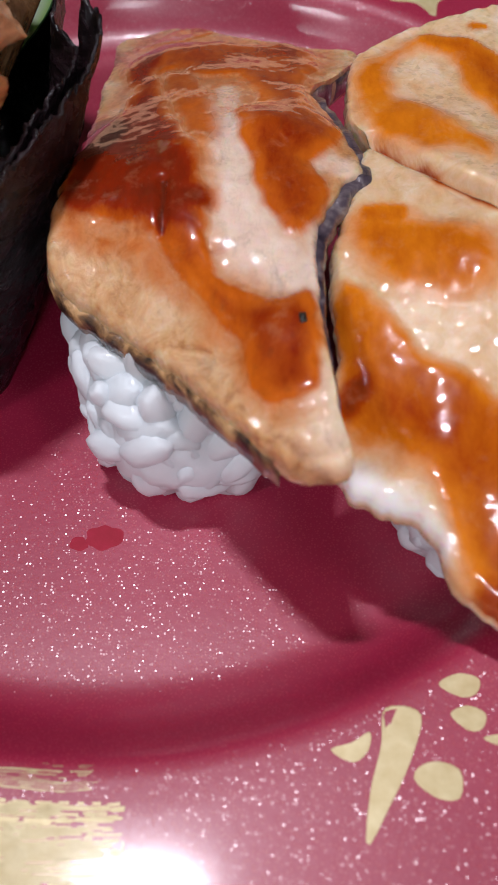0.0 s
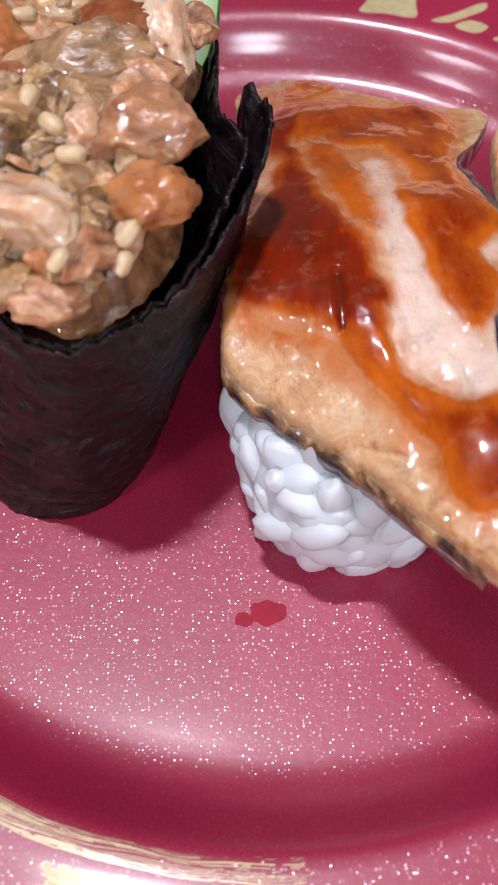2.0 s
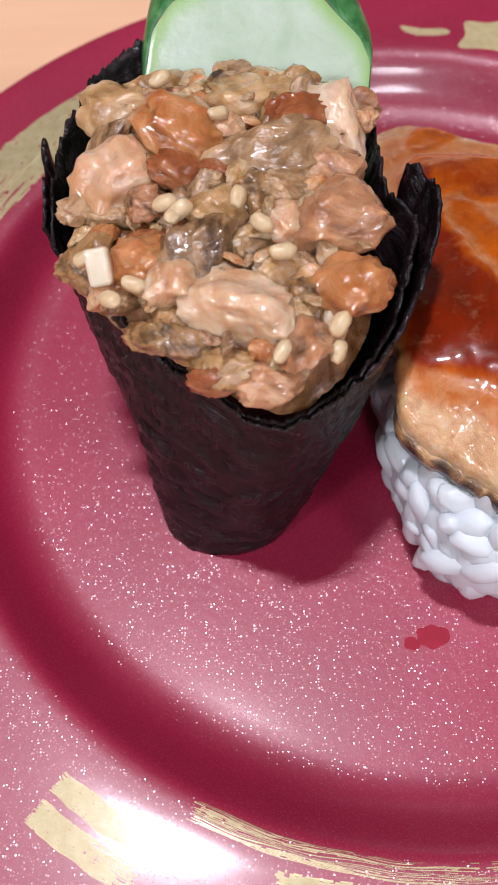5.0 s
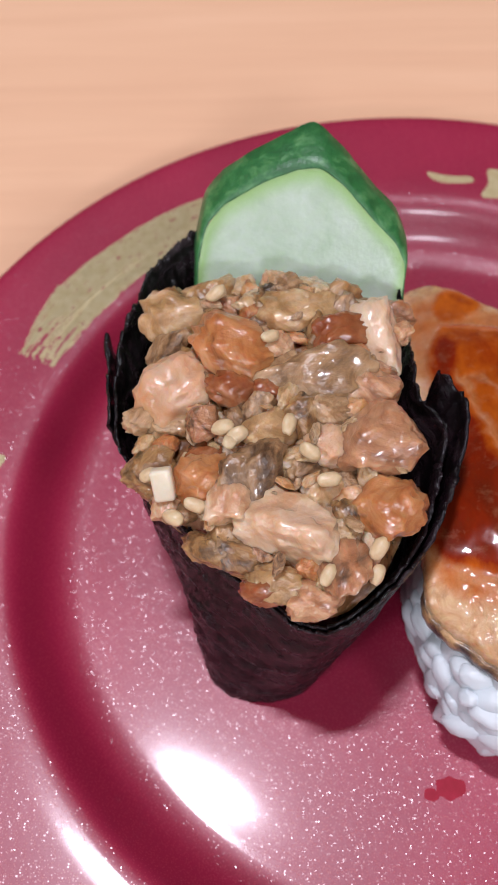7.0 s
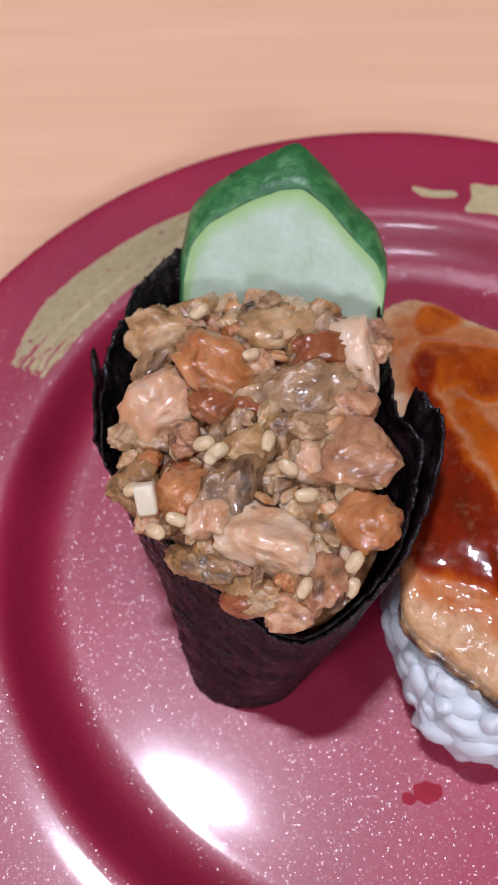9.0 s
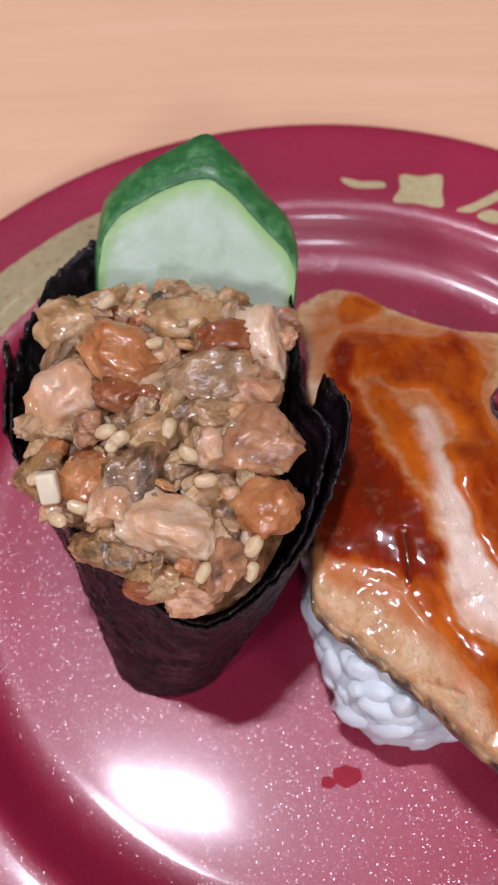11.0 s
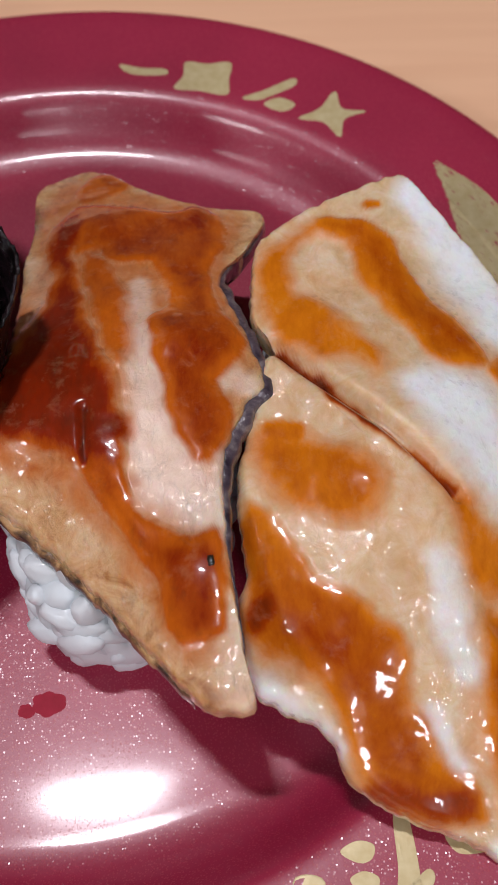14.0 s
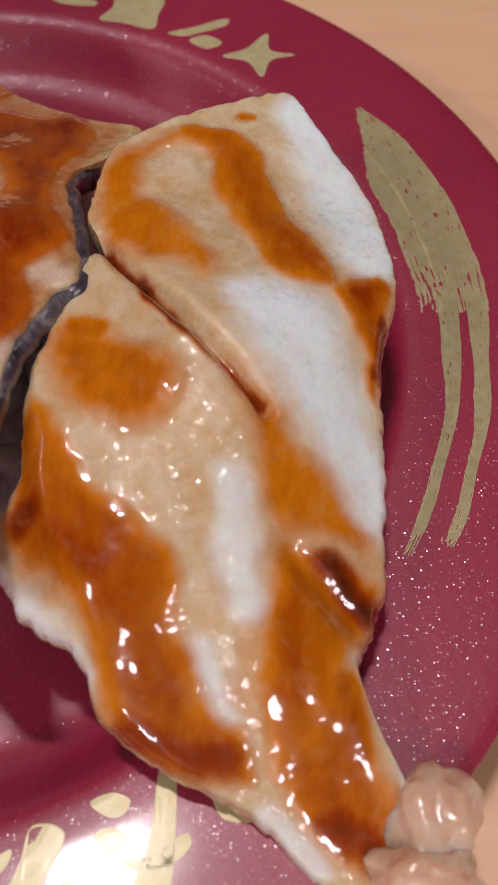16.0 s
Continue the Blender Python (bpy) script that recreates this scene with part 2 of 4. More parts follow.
RICE = wet("cooked_rice", [(0.2, (0.88, 0.95, 0.99)), (0.8, (0.94, 0.975, 1.0))], 300.0, 0.45, 0.5, 0.35, 0.3, 600.0, 0.14, (1.0, 1.0, 1.0), 0.3)
see_through(RICE, 0.3, (0.93, 0.97, 1.0))
FISH_SEARED = glazed_fish("seared_fish", [(0.34, (0.34, 0.15, 0.05)), (0.46, (0.58, 0.34, 0.15)), (0.58, (0.68, 0.46, 0.25)), (0.7, (0.75, 0.57, 0.38))], 300.0, (0.78, 0.60, 0.48), (0.60, 0.28, 0.08), (0.54, 0.115, 0.006), (0.22, 0.016, 0.002), 0.38, 0.65, 0.6, 0.00045)
FISH_PALE = glazed_fish("pale_fish", [(0.3, (0.60, 0.39, 0.19)), (0.5, (0.69, 0.51, 0.31)), (0.7, (0.77, 0.65, 0.49))], 330.0, (0.85, 0.87, 0.88), (0.72, 0.43, 0.15), (0.64, 0.18, 0.005), (0.31, 0.038, 0.001), 0.15, 0.6, 0.5, 0.00016)
TAIL = wet("raw_tail", [(0.25, (0.56, 0.27, 0.15)), (0.5, (0.72, 0.45, 0.33)), (0.75, (0.78, 0.56, 0.46))], 220.0, 0.2, 0.9, 1.0, 0.35, 500.0, 0.04)
SKIN = wet("silver_skin", [(0.3, (0.02, 0.012, 0.022)), (0.55, (0.09, 0.065, 0.08)), (0.8, (0.30, 0.26, 0.24))], 500.0, 0.3, 0.0, 0.8, 0.5, 1500.0)
CHAR = wet("charred_skin", [(0.42, (0.02, 0.012, 0.008)), (0.52, (0.16, 0.08, 0.035)), (0.62, (0.46, 0.26, 0.11))], 300.0, 0.38, 0.0, 0.6, 0.7, 1500.0)
MINCE = wet("pink_fish", [(0.24, (0.10, 0.045, 0.02)), (0.36, (0.36, 0.16, 0.075)), (0.48, (0.54, 0.28, 0.145)), (0.58, (0.63, 0.38, 0.22)), (0.72, (0.74, 0.53, 0.37))], 420.0, 0.3, 0.55, 1.0, 0.9, 900.0, 0.06, (1.0, 0.5, 0.3), 0.32, None, 1.6, 2.0)
ORANGE_MINCE = wet("orange_fish", [(0.24, (0.14, 0.04, 0.012)), (0.38, (0.42, 0.15, 0.045)), (0.50, (0.55, 0.25, 0.10)), (0.60, (0.60, 0.33, 0.18)), (0.75, (0.68, 0.44, 0.30))], 360.0, 0.28, 0.55, 1.0, 0.85, 900.0, 0.05, (1.0, 0.4, 0.2), 0.32, None, 1.6, 2.0)
OLIVE_MINCE = wet("tan_fish", [(0.26, (0.05, 0.03, 0.015)), (0.38, (0.25, 0.125, 0.045)), (0.52, (0.44, 0.25, 0.105)), (0.62, (0.56, 0.35, 0.18)), (0.75, (0.62, 0.44, 0.31))], 420.0, 0.3, 0.5, 1.0, 0.9, 900.0, 0.06, (1.0, 0.6, 0.3), 0.32, None, 2.0, 2.0)
BROWN_MINCE = wet("brown_fish", [(0.28, (0.09, 0.045, 0.02)), (0.40, (0.25, 0.135, 0.06)), (0.52, (0.42, 0.245, 0.12)), (0.62, (0.53, 0.33, 0.18)), (0.75, (0.64, 0.43, 0.28))], 420.0, 0.34, 0.4, 0.7, 0.9, 900.0, 0.07, (1.0, 0.6, 0.4), 0.2, None, 2.6, 2.0)
# Paste under the chunks, its colour darkened to hold the shade of the crevices.
CREVICE_OOZE = wet("crevice_shaded_paste", [(0.3, (0.08, 0.03, 0.012)), (0.5, (0.22, 0.095, 0.035)), (0.7, (0.42, 0.22, 0.10))], 360.0, 0.25, 0.4, 1.0, 0.8, 800.0, 0.05)
AMBER_JELLY = wet("soy_soaked_fish", [(0.3, (0.16, 0.03, 0.01)), (0.5, (0.29, 0.09, 0.03)), (0.7, (0.50, 0.25, 0.13))], 360.0, 0.22, 0.6, 0.9, 0.85, 700.0, 0.04)
SESAME = wet("sesame", [(0.3, (0.56, 0.37, 0.19)), (0.7, (0.70, 0.53, 0.33))], 500.0, 0.4, 0.2, 0.35, 0.2, 1500.0)
LEEK = wet("leek", [(0.3, (0.72, 0.58, 0.40)), (0.7, (0.80, 0.70, 0.55))], 300.0, 0.35, 0.3, 0.5, 0.2, 900.0)
FLESH = wet("cucumber_flesh", [(0.25, (0.40, 0.51, 0.34)), (0.5, (0.50, 0.59, 0.45)), (0.8, (0.60, 0.67, 0.57))], 190.0, 0.3, 0.5, 0.6, 0.25, 1100.0, 0.12, (0.8, 1.0, 0.6), tone=(0.30, 0.50, 0.14))
RIND = wet("cucumber_rind", [(0.25, (0.014, 0.075, 0.02)), (0.5, (0.03, 0.145, 0.036)), (0.72, (0.12, 0.29, 0.10))], 420.0, 0.45, 0.1, 0.2, 0.6, 900.0, 0.3)
STAIN = wet("sauce_stain", [(0.3, (0.25, 0.004, 0.018)), (0.7, (0.33, 0.008, 0.032))], 400.0, 0.8, 0.0, 0.0, 0.1, 900.0, 0.3)
FLECK = wet("black_fleck", [(0.3, (0.008, 0.006, 0.005)), (0.7, (0.02, 0.015, 0.01))], 900.0, 0.4, 0.0, 0.5, 0.3, 900.0)
WALL, CEIL, FLOOR = plain("dimmed_warm_wall", (0.22, 0.18, 0.16)), plain("dimmed_ceiling", (0.32, 0.31, 0.3)), plain("floor_brown", (0.22, 0.15, 0.1), 0.5)

# ---- building helpers ----
BASE = {}


def thing(name, x, y, z, label, category, group="", kind=""):
    """An empty at a thing's base (metres)."""
    ob = new(name)
    ob.location = (x, y, z)
    ob.empty_display_size = 0.005
    BASE[ob] = Vector((x, y, z))
    return tagged(ob, label, category, group, kind)


def part(name, bm, mat, parent, label="", smooth=True):
    """Links a bmesh, given in world metres, as one mesh under a thing or a part."""
    base = BASE.get(parent, Vector())
    me = bpy.data.meshes.new(name)
    bmesh.ops.translate(bm, vec=-base, verts=bm.verts)
    bmesh.ops.recalc_face_normals(bm, faces=bm.faces)
    bm.to_mesh(me)
    bm.free()
    if smooth:
        me.polygons.foreach_set("use_smooth", [True] * len(me.polygons))
    me.materials.append(mat)
    ob = new(name, me)
    ob.parent = parent
    BASE[ob] = base
    return tagged(ob, label) if label else ob


def copy_part(name, me, parent, m, label=""):
    """One more object on a shared mesh, at the world pose m, under parent."""
    ob = new(name, me)
    ob.parent = parent
    ob.matrix_basis = Matrix.Translation(-BASE[parent]) @ m
    return tagged(ob, label) if label else ob


def mm(x, y, z):
    """Plan millimetres, with the height from the plate's floor, in world metres."""
    return Vector((x / 1000, y / 1000, (z + PLATE_FLOOR) / 1000))


def fuzz(x, y, z, scale):
    return noise.noise(Vector((x, y, z)) * scale)


def grid_faces(bm, rings, closed=True):
    n = len(rings[0])
    for a, b in zip(rings, rings[1:]):
        for i in range(n if closed else n - 1):
            j = (i + 1) % n
            bm.faces.new((a[i], a[j], b[j], b[i]))


def lathe(profile, steps=192):
    bm = bmesh.new()
    rings = []
    for r, z in profile:
        if r < 0.001:
            rings.append([bm.verts.new(mm(0, 0, z))])
        else:
            rings.append([bm.verts.new(mm(r * math.cos(a), r * math.sin(a), z)) for a in (math.tau * i / steps for i in range(steps))])
    for a, b in zip(rings, rings[1:]):
        for i in range(steps):
            j = (i + 1) % steps
            if len(a) == 1 and len(b) > 1:
                bm.faces.new((a[0], b[i], b[j]))
            elif len(b) == 1 and len(a) > 1:
                bm.faces.new((a[i], a[j], b[0]))
            elif len(a) > 1:
                bm.faces.new((a[i], a[j], b[j], b[i]))
    return bm


def closed_curve(points, n):
    """n even steps along a smooth closed curve through the points."""
    k = len(points)
    out = []
    for i in range(k):
        p0, p1, p2, p3 = (Vector(points[(i + d) % k]) for d in (-1, 0, 1, 2))
        for s in range(24):
            t = s / 24
            out.append(0.5 * (2 * p1 + (p2 - p0) * t + (2 * p0 - 5 * p1 + 4 * p2 - p3) * t * t + (3 * p1 - p0 - 3 * p2 + p3) * t ** 3))
    run = [0.0]
    for a, b in zip(out, out[1:] + out[:1]):
        run.append(run[-1] + (b - a).length)
    xs = np.interp(np.linspace(0, run[-1], n, endpoint=False), run, [p.x for p in out] + [out[0].x])
    ys = np.interp(np.linspace(0, run[-1], n, endpoint=False), run, [p.y for p in out] + [out[0].y])
    return [Vector((x, y)) for x, y in zip(xs, ys)]


def box(x0, y0, z0, x1, y1, z1, bevel=0.0):
    bm = bmesh.new()
    bmesh.ops.create_cube(bm, size=1)
    bmesh.ops.scale(bm, vec=(x1 - x0, y1 - y0, z1 - z0), verts=bm.verts)
    bmesh.ops.translate(bm, vec=((x0 + x1) / 2, (y0 + y1) / 2, (z0 + z1) / 2), verts=bm.verts)
    if bevel:
        bmesh.ops.bevel(bm, geom=bm.edges, offset=bevel, segments=3, affect="EDGES", profile=0.5)
    return bm


# ---- room and table ----
def structure(name, bm, mat, label, category):
    return tagged(part(name, bm, mat, None, "", False), label, category, kind="structure")


# Unseen room shell; walls and ceiling are dark to keep reflections off the glaze.
structure("floor", box(-3, -3, -0.82, 3, 3, -0.72), FLOOR, "unseen plain brown floor closing the room", "floor")
structure("ceiling", box(-3, -3, 1.86, 3, 3, 1.96), CEIL, "unseen added ceiling, grey to cut reflections", "ceiling")
structure("wall_north", box(-3, 3, -0.72, 3, 3.1, 1.86), WALL, "unseen added wall, dark and warm to cut reflections", "wall")
structure("wall_south", box(-3, -3.1, -0.72, 3, -3, 1.86), WALL, "unseen added wall, dark and warm to cut reflections", "wall")
structure("wall_east", box(3, -3, -0.72, 3.1, 3, 1.86), WALL, "unseen added wall, dark and warm to cut reflections", "wall")
structure("wall_west", box(-3.1, -3, -0.72, -3, 3, 1.86), WALL, "unseen added wall, dark and warm to cut reflections", "wall")

table = thing("table", 0, 0.1, -0.72, "pale wood-grain laminate table under the plate", "table")
part("tabletop", box(-0.6, -0.3, -0.03, 0.6, 0.5, 0.0, 0.004), WOOD, table, "", False)
for lx in (-0.55, 0.55):
    for ly in (-0.25, 0.45):
        part("leg", box(lx - 0.025, ly - 0.025, -0.72, lx + 0.025, ly + 0.025, -0.03, 0.003), WOOD, table, "", False)

# ---- plate ----
plate = thing("plate", 0, 0, 0, "round dark red lacquer plate with fine glitter and gold brush strokes", "plate")
PROFILE = [(0, 0), (12, 0), (24, 0), (36, 0), (40, 0), (42, -0.015), (44, -0.055), (45.5, -0.1), (46.6, -0.13), (47.4, -0.11), (48.2, 0.02), (49.2, 0.28), (50.2, 0.7), (51.2, 1.35), (52.2, 2.5), (53.1, 3.8),
           (53.9, 5.0), (54.6, 5.8), (55.3, 6.35), (56.1, 6.66), (57.2, 6.78), (60, 6.8), (66, 6.75), (71, 6.7), (73.4, 6.68), (74.4, 6.55), (74.9, 6.2), (75.0, 5.8),
           (74.7, 5.4), (73.8, 5.15), (66, 4.9), (57.5, 4.6), (55.5, 3.0), (53, -0.5), (50, -2.2), (43, -2.6), (42, -4.0), (41.6, -7.5), (39.4, -7.5), (39, -3.4), (20, -3.2), (0, -3.2)]
part("plate_body", lathe(PROFILE), LACQUER, plate)


def rim_height(x, y):
    r = math.hypot(x, y)
    return float(np.interp(r, [55.3, 56.1, 57.2, 60, 66, 71, 73.4], [6.35, 6.66, 6.78, 6.8, 6.75, 6.7, 6.68]))


def paint(bm, outline, lift=0.014):
    """A thin painted patch on the rim, filled from its outline."""
    c = sum(outline, Vector((0, 0))) / len(outline)
    rings = []
    for s, up in ((0.02, lift), (0.5, lift), (0.98, lift), (1.0, 0.002)):
        rings.append([bm.verts.new(mm(q.x, q.y, rim_height(q.x, q.y) + up)) for q in (c + (p - c) * s for p in outline)])
    bm.faces.new(rings[0])
    grid_faces(bm, rings)


def dab(points, n=48):
    return closed_curve(points, n)


# plain gold dabs on the rim
GOLD_DABS = [
    [(5.4, 61.4), (8.5, 60.5), (12.0, 60.2), (12.2, 58.9), (8.0, 58.9), (5.8, 60.0)],
    [(15.2, 61.7), (18.5, 61.2), (22.0, 61.4), (21.6, 57.5), (21.2, 54.2), (17.0, 55.2), (13.4, 55.8), (14.8, 58.6)],
    [(23.4, 53.5), (26.6, 55.0), (31.2, 57.6), (31.4, 56.0), (27.8, 53.8), (25.6, 52.9)],
    [(26.6, 52.0), (28.8, 53.4), (31.2, 51.9), (29.2, 50.4)],
    [(31.4, 48.9), (34.6, 50.9), (37.3, 54.7), (38.0, 50.9), (41.6, 50.2), (38.2, 48.6), (37.2, 44.8), (35.0, 48.0)],
]
GOLD_DABS += [
    [(24.7, -51.1), (27.4, -51.5), (26.4, -55.0), (24.6, -58.4), (22.8, -61.2), (23.2, -57.5), (24.2, -54.0)],
    [(20.4, -54.4), (22.0, -53.8), (23.4, -53.0), (23.2, -54.4), (22.0, -55.3)],
    [(26.9, -55.6), (28.4, -55.1), (30.0, -55.8), (29.8, -57.7), (28.2, -57.8), (26.6, -56.6)],
    [(29.0, -49.1), (30.6, -48.2), (32.2, -48.6), (31.9, -49.8), (30.6, -50.1)],
    [(29.7, -51.5), (31.0, -50.8), (32.4, -51.4), (32.0, -52.6), (30.9, -52.7)],
    [(32.0, -53.3), (34.5, -52.6), (37.0, -50.8), (37.4, -52.0), (34.8, -54.0)],
    [(34.3, -46.0), (35.6, -46.0), (36.2, -51.0), (36.0, -55.5), (33.4, -55.5), (34.2, -51.0)],
    [(39.0, -47.6), (42.4, -48.0), (43.0, -49.4), (40.0, -49.6)],
]
for dots in GOLD_DABS:
    bm = bmesh.new()
    paint(bm, dab(dots))
    part("gold_dab", bm, GOLD, plate, "plain gold painted mark", False)


def brush(a0, a1, r_in, r_out, taper, seed, name="gold_stroke", dry=0.35, lift=0.035):
    """A dry brush stroke along the rim from angle a0 to a1 (degrees), made of bristle trails. taper(u) gives its inner and outer share."""
    rnd = random.Random(seed)
    bm = bmesh.new()
    steps, trails = 150, 64
    for k in range(trails):
        v0, v1 = k / trails - 0.004, (k + 1) / trails + 0.004
        solid = 1 - dry * rnd.random() ** 1.5 * (1.7 if k < 10 else 1.0)
        start = rnd.random() * 0.05
        row = []
        for s in range(steps + 1):
            u = s / steps
            keep = start < u < solid or (u >= solid and fuzz(k * 0.9, u * 14, seed, 1.0) > 0.12 + 0.5 * (u - solid))
            lo, hi = taper(u)
            keep = keep and fuzz(k * 0.45, u * 30, seed + 3, 1.0) > -0.48 and lo + 0.05 * fuzz(u * 40, k, seed, 1.0) <= (v0 + v1) / 2 <= hi
            if not keep:
                row = []
                continue
            a = radians(a0 + (a1 - a0) * u)
            pair = []
            for v in (v0, v1):
                r = r_in + (r_out - r_in) * v + 0.35 * fuzz(u * 5, v * 3, seed, 1.0)
                x, y = r * math.cos(a), r * math.sin(a)
                pair.append(bm.verts.new(mm(x, y, rim_height(x, y) + lift)))
            if row:
                bm.faces.new((row[0], row[1], pair[1], pair[0]))
            row = pair
    return part(name, bm, GOLD, plate, "dry-brushed gold stroke")


brush(38.5, 5.0, 57.4, 65.6, lambda u: (max(0.0, 0.75 - 2.2 * u), min(1.0, 0.82 + 0.8 * u)), 4, dry=0.22)
brush(8.5, -22.0, 62.6, 65.0, lambda u: (0.3 * u, 1.0 - 0.35 * u), 5, dry=0.12, lift=0.06)
brush(8.5, -24.5, 59.4, 61.8, lambda u: (0.3 * u, 1.0 - 0.35 * u), 6, dry=0.12, lift=0.06)
brush(116, 155, 57.2, 66.0, lambda u: (0.0, 0.85 + 0.15 * u if u < 0.7 else 1.0 - (u - 0.7)), 7, dry=0.25)
brush(170, 178, 58.2, 62.0, lambda u: (0, 1), 9, dry=0.5)
brush(252, 275, 58.6, 67.0, lambda u: (0.0, min(1.0, 0.6 + 1.2 * u)), 13, dry=0.3)
brush(243, 273, 55.8, 57.8, lambda u: (0.0, 1.0), 15, dry=2.6)
brush(231, 242.5, 60.2, 62.6, lambda u: (0.0, 1.0), 17, dry=0.4)
brush(231, 241.5, 63.4, 66.0, lambda u: (0.0, 1.0), 18, dry=0.5)


def puddle(cx, cy, r, height, seed, base=0.0):
    bm = bmesh.new()
    rings = []
    for s, up in ((0.05, 1), (0.5, 0.9), (0.85, 0.55), (1.0, 0.05)):
        ring = []
        for i in range(96):
            a = math.tau * i / 96
            q = r * s * (1 + 0.45 * fuzz(math.cos(a) * 1.2, math.sin(a) * 1.2, seed, 1.0))
            ring.append(bm.verts.new(mm(cx + q * math.cos(a) * 1.15, cy + q * math.sin(a) * 0.9, base + height * up)))
        rings.append(ring)
    bm.faces.new(rings[0])
    grid_faces(bm, rings)
    return bm


drop = thing("sauce_stain", -0.0005, -0.0328, 0.0075, "small dark red sauce stain on the plate", "stain")
part("drop", puddle(-0.2, -32.6, 1.5, 0.02, 12), STAIN, drop)
part("droplet", puddle(-2.6, -33.4, 0.8, 0.03, 5), STAIN, drop)

# ---- rice ----
def ellipsoid_mesh(name, mat, rx, ry, rz, seed, sub=2, bend=0.0, rough=0.06):
    bm = bmesh.new()
    bmesh.ops.create_icosphere(bm, subdivisions=sub, radius=1)
    for v in bm.verts:
        k = 1 + rough * noise.noise(v.co * 1.6 + Vector((seed * 7.3, 0, 0)))
        x = v.co.x
        v.co.x = math.copysign(abs(x) ** 0.8, x)
        v.co = Vector((v.co.x * rx * k, v.co.y * ry * k + bend * (1 - x * x), v.co.z * rz * k)) / 1000
    me = bpy.data.meshes.new(name)
    bm.to_mesh(me)
    bm.free()
    me.polygons.foreach_set("use_smooth", [True] * len(me.polygons))
    me.materials.append(mat)
    return me


GRAINS = [ellipsoid_mesh("rice_grain", RICE, 2.5 + 0.4 * (i % 3), 1.5 + 0.2 * (i % 2), 1.4, i, 3, 0.3 * (i % 3 - 1), 0.16) for i in range(5)]


def rice_ball(parent, cx, cy, ax, ay, height, turn, count, seed, lid):
    """A pressed block of rice: a lumpy core with single grains all over its sides."""
    rnd = random.Random(seed)
    c, s = math.cos(radians(turn)), math.sin(radians(turn))

    def side(a, v, grow=0.0):
        # a rounded block, widest a third of the way up
        w = (1 - abs(v - 0.38) ** 2.3 * 1.1) if v > 0.38 else 1 - (0.38 - v) ** 2 * 0.9
        n = 2.6
        q = (abs(math.cos(a)) ** n + abs(math.sin(a)) ** n) ** (-1 / n) * w
        x, y = (ax * q + grow) * math.cos(a), (ay * q + grow) * math.sin(a)
        return cx + c * x - s * y, cy + s * x + c * y, v * height

    bm = bmesh.new()
    rings = []
    for k in range(15):
        v = k / 14
        ring = []
        for i in range(72):
            x, y, z = side(math.tau * i / 72, v, 0.25)
            j = 0.5 * fuzz(x, y, z, 0.5)
            ring.append(bm.verts.new(mm(x + j, y + j, max(0.0, min(z * 0.96, lid(x, y) - 3.6)))))
        rings.append(ring)
    grid_faces(bm, rings)
    bm.faces.new(rings[0])
    bm.faces.new(rings[-1])
    core = part("rice_ball", bm, RICE, parent, "pressed white rice")
    placed = []
    tries = 0
    while len(placed) < count and tries < count * 40:
        tries += 1
        a, v = rnd.uniform(0, math.tau), rnd.uniform(0.06, 0.93)
        x, y, z = side(a, v, -1.15 + rnd.uniform(-0.4, 0.6))
        if z > lid(x, y) - 4.2 or any((x - p[0]) ** 2 + (y - p[1]) ** 2 + (z - p[2]) ** 2 < 1.95 ** 2 for p in placed):
            continue
        placed.append((x, y, z))
        x2, y2, _ = side(a, v, 3.0)
        out = Vector((x2 - x, y2 - y, 1.2 * (v - 0.35))).normalized()
        along = Vector((rnd.uniform(-1, 1), rnd.uniform(-1, 1), rnd.uniform(-1, 1)))
        along = (along - out * along.dot(out) * rnd.uniform(0.6, 1.0)).normalized()
        third = out.cross(along).normalized()
        out = along.cross(third)
        m = Matrix((along, third, out)).transposed().to_4x4()
        lift = max(z, 1.35)
        copy_part("rice_grain", rnd.choice(GRAINS), core, Matrix.Translation(mm(x, y, lift)) @ m @ Matrix.Scale(rnd.uniform(0.95, 1.15), 4))
    return core


# ---- fish slices ----
def height_field(control):
    """A smooth bent-plate surface through a few heights, eased between them."""
    c = np.array(control, float)
    n = len(c)

    def kernel(r2):
        return 0.5 * r2 * np.log(r2 + 1e-6)

    r2 = ((c[:, None, :2] - c[None, :, :2]) ** 2).sum(-1)
    plane = np.c_[np.ones(n), c[:, :2]]
    big = np.zeros((n + 3, n + 3))
    big[:n, :n] = kernel(r2) + 40.0 * np.eye(n)
    big[:n, n:], big[n:, :n] = plane, plane.T
    w = np.linalg.solve(big, np.r_[c[:, 2], 0, 0, 0])

    def f(x, y):
        return float(kernel((c[:, 0] - x) ** 2 + (c[:, 1] - y) ** 2) @ w[:n] + w[n] + w[n + 1] * x + w[n + 2] * y)
    return f


def near(x, y, x1, y1, x2, y2):
    dx, dy = x2 - x1, y2 - y1
    t = max(0, min(1, ((x - x1) * dx + (y - y1) * dy) / (dx * dx + dy * dy + 1e-9)))
    return math.hypot(x - x1 - t * dx, y - y1 - t * dy)


def smooth_step(a, b, v):
    t = max(0, min(1, (v - a) / (b - a)))
    return t * t * (3 - 2 * t)


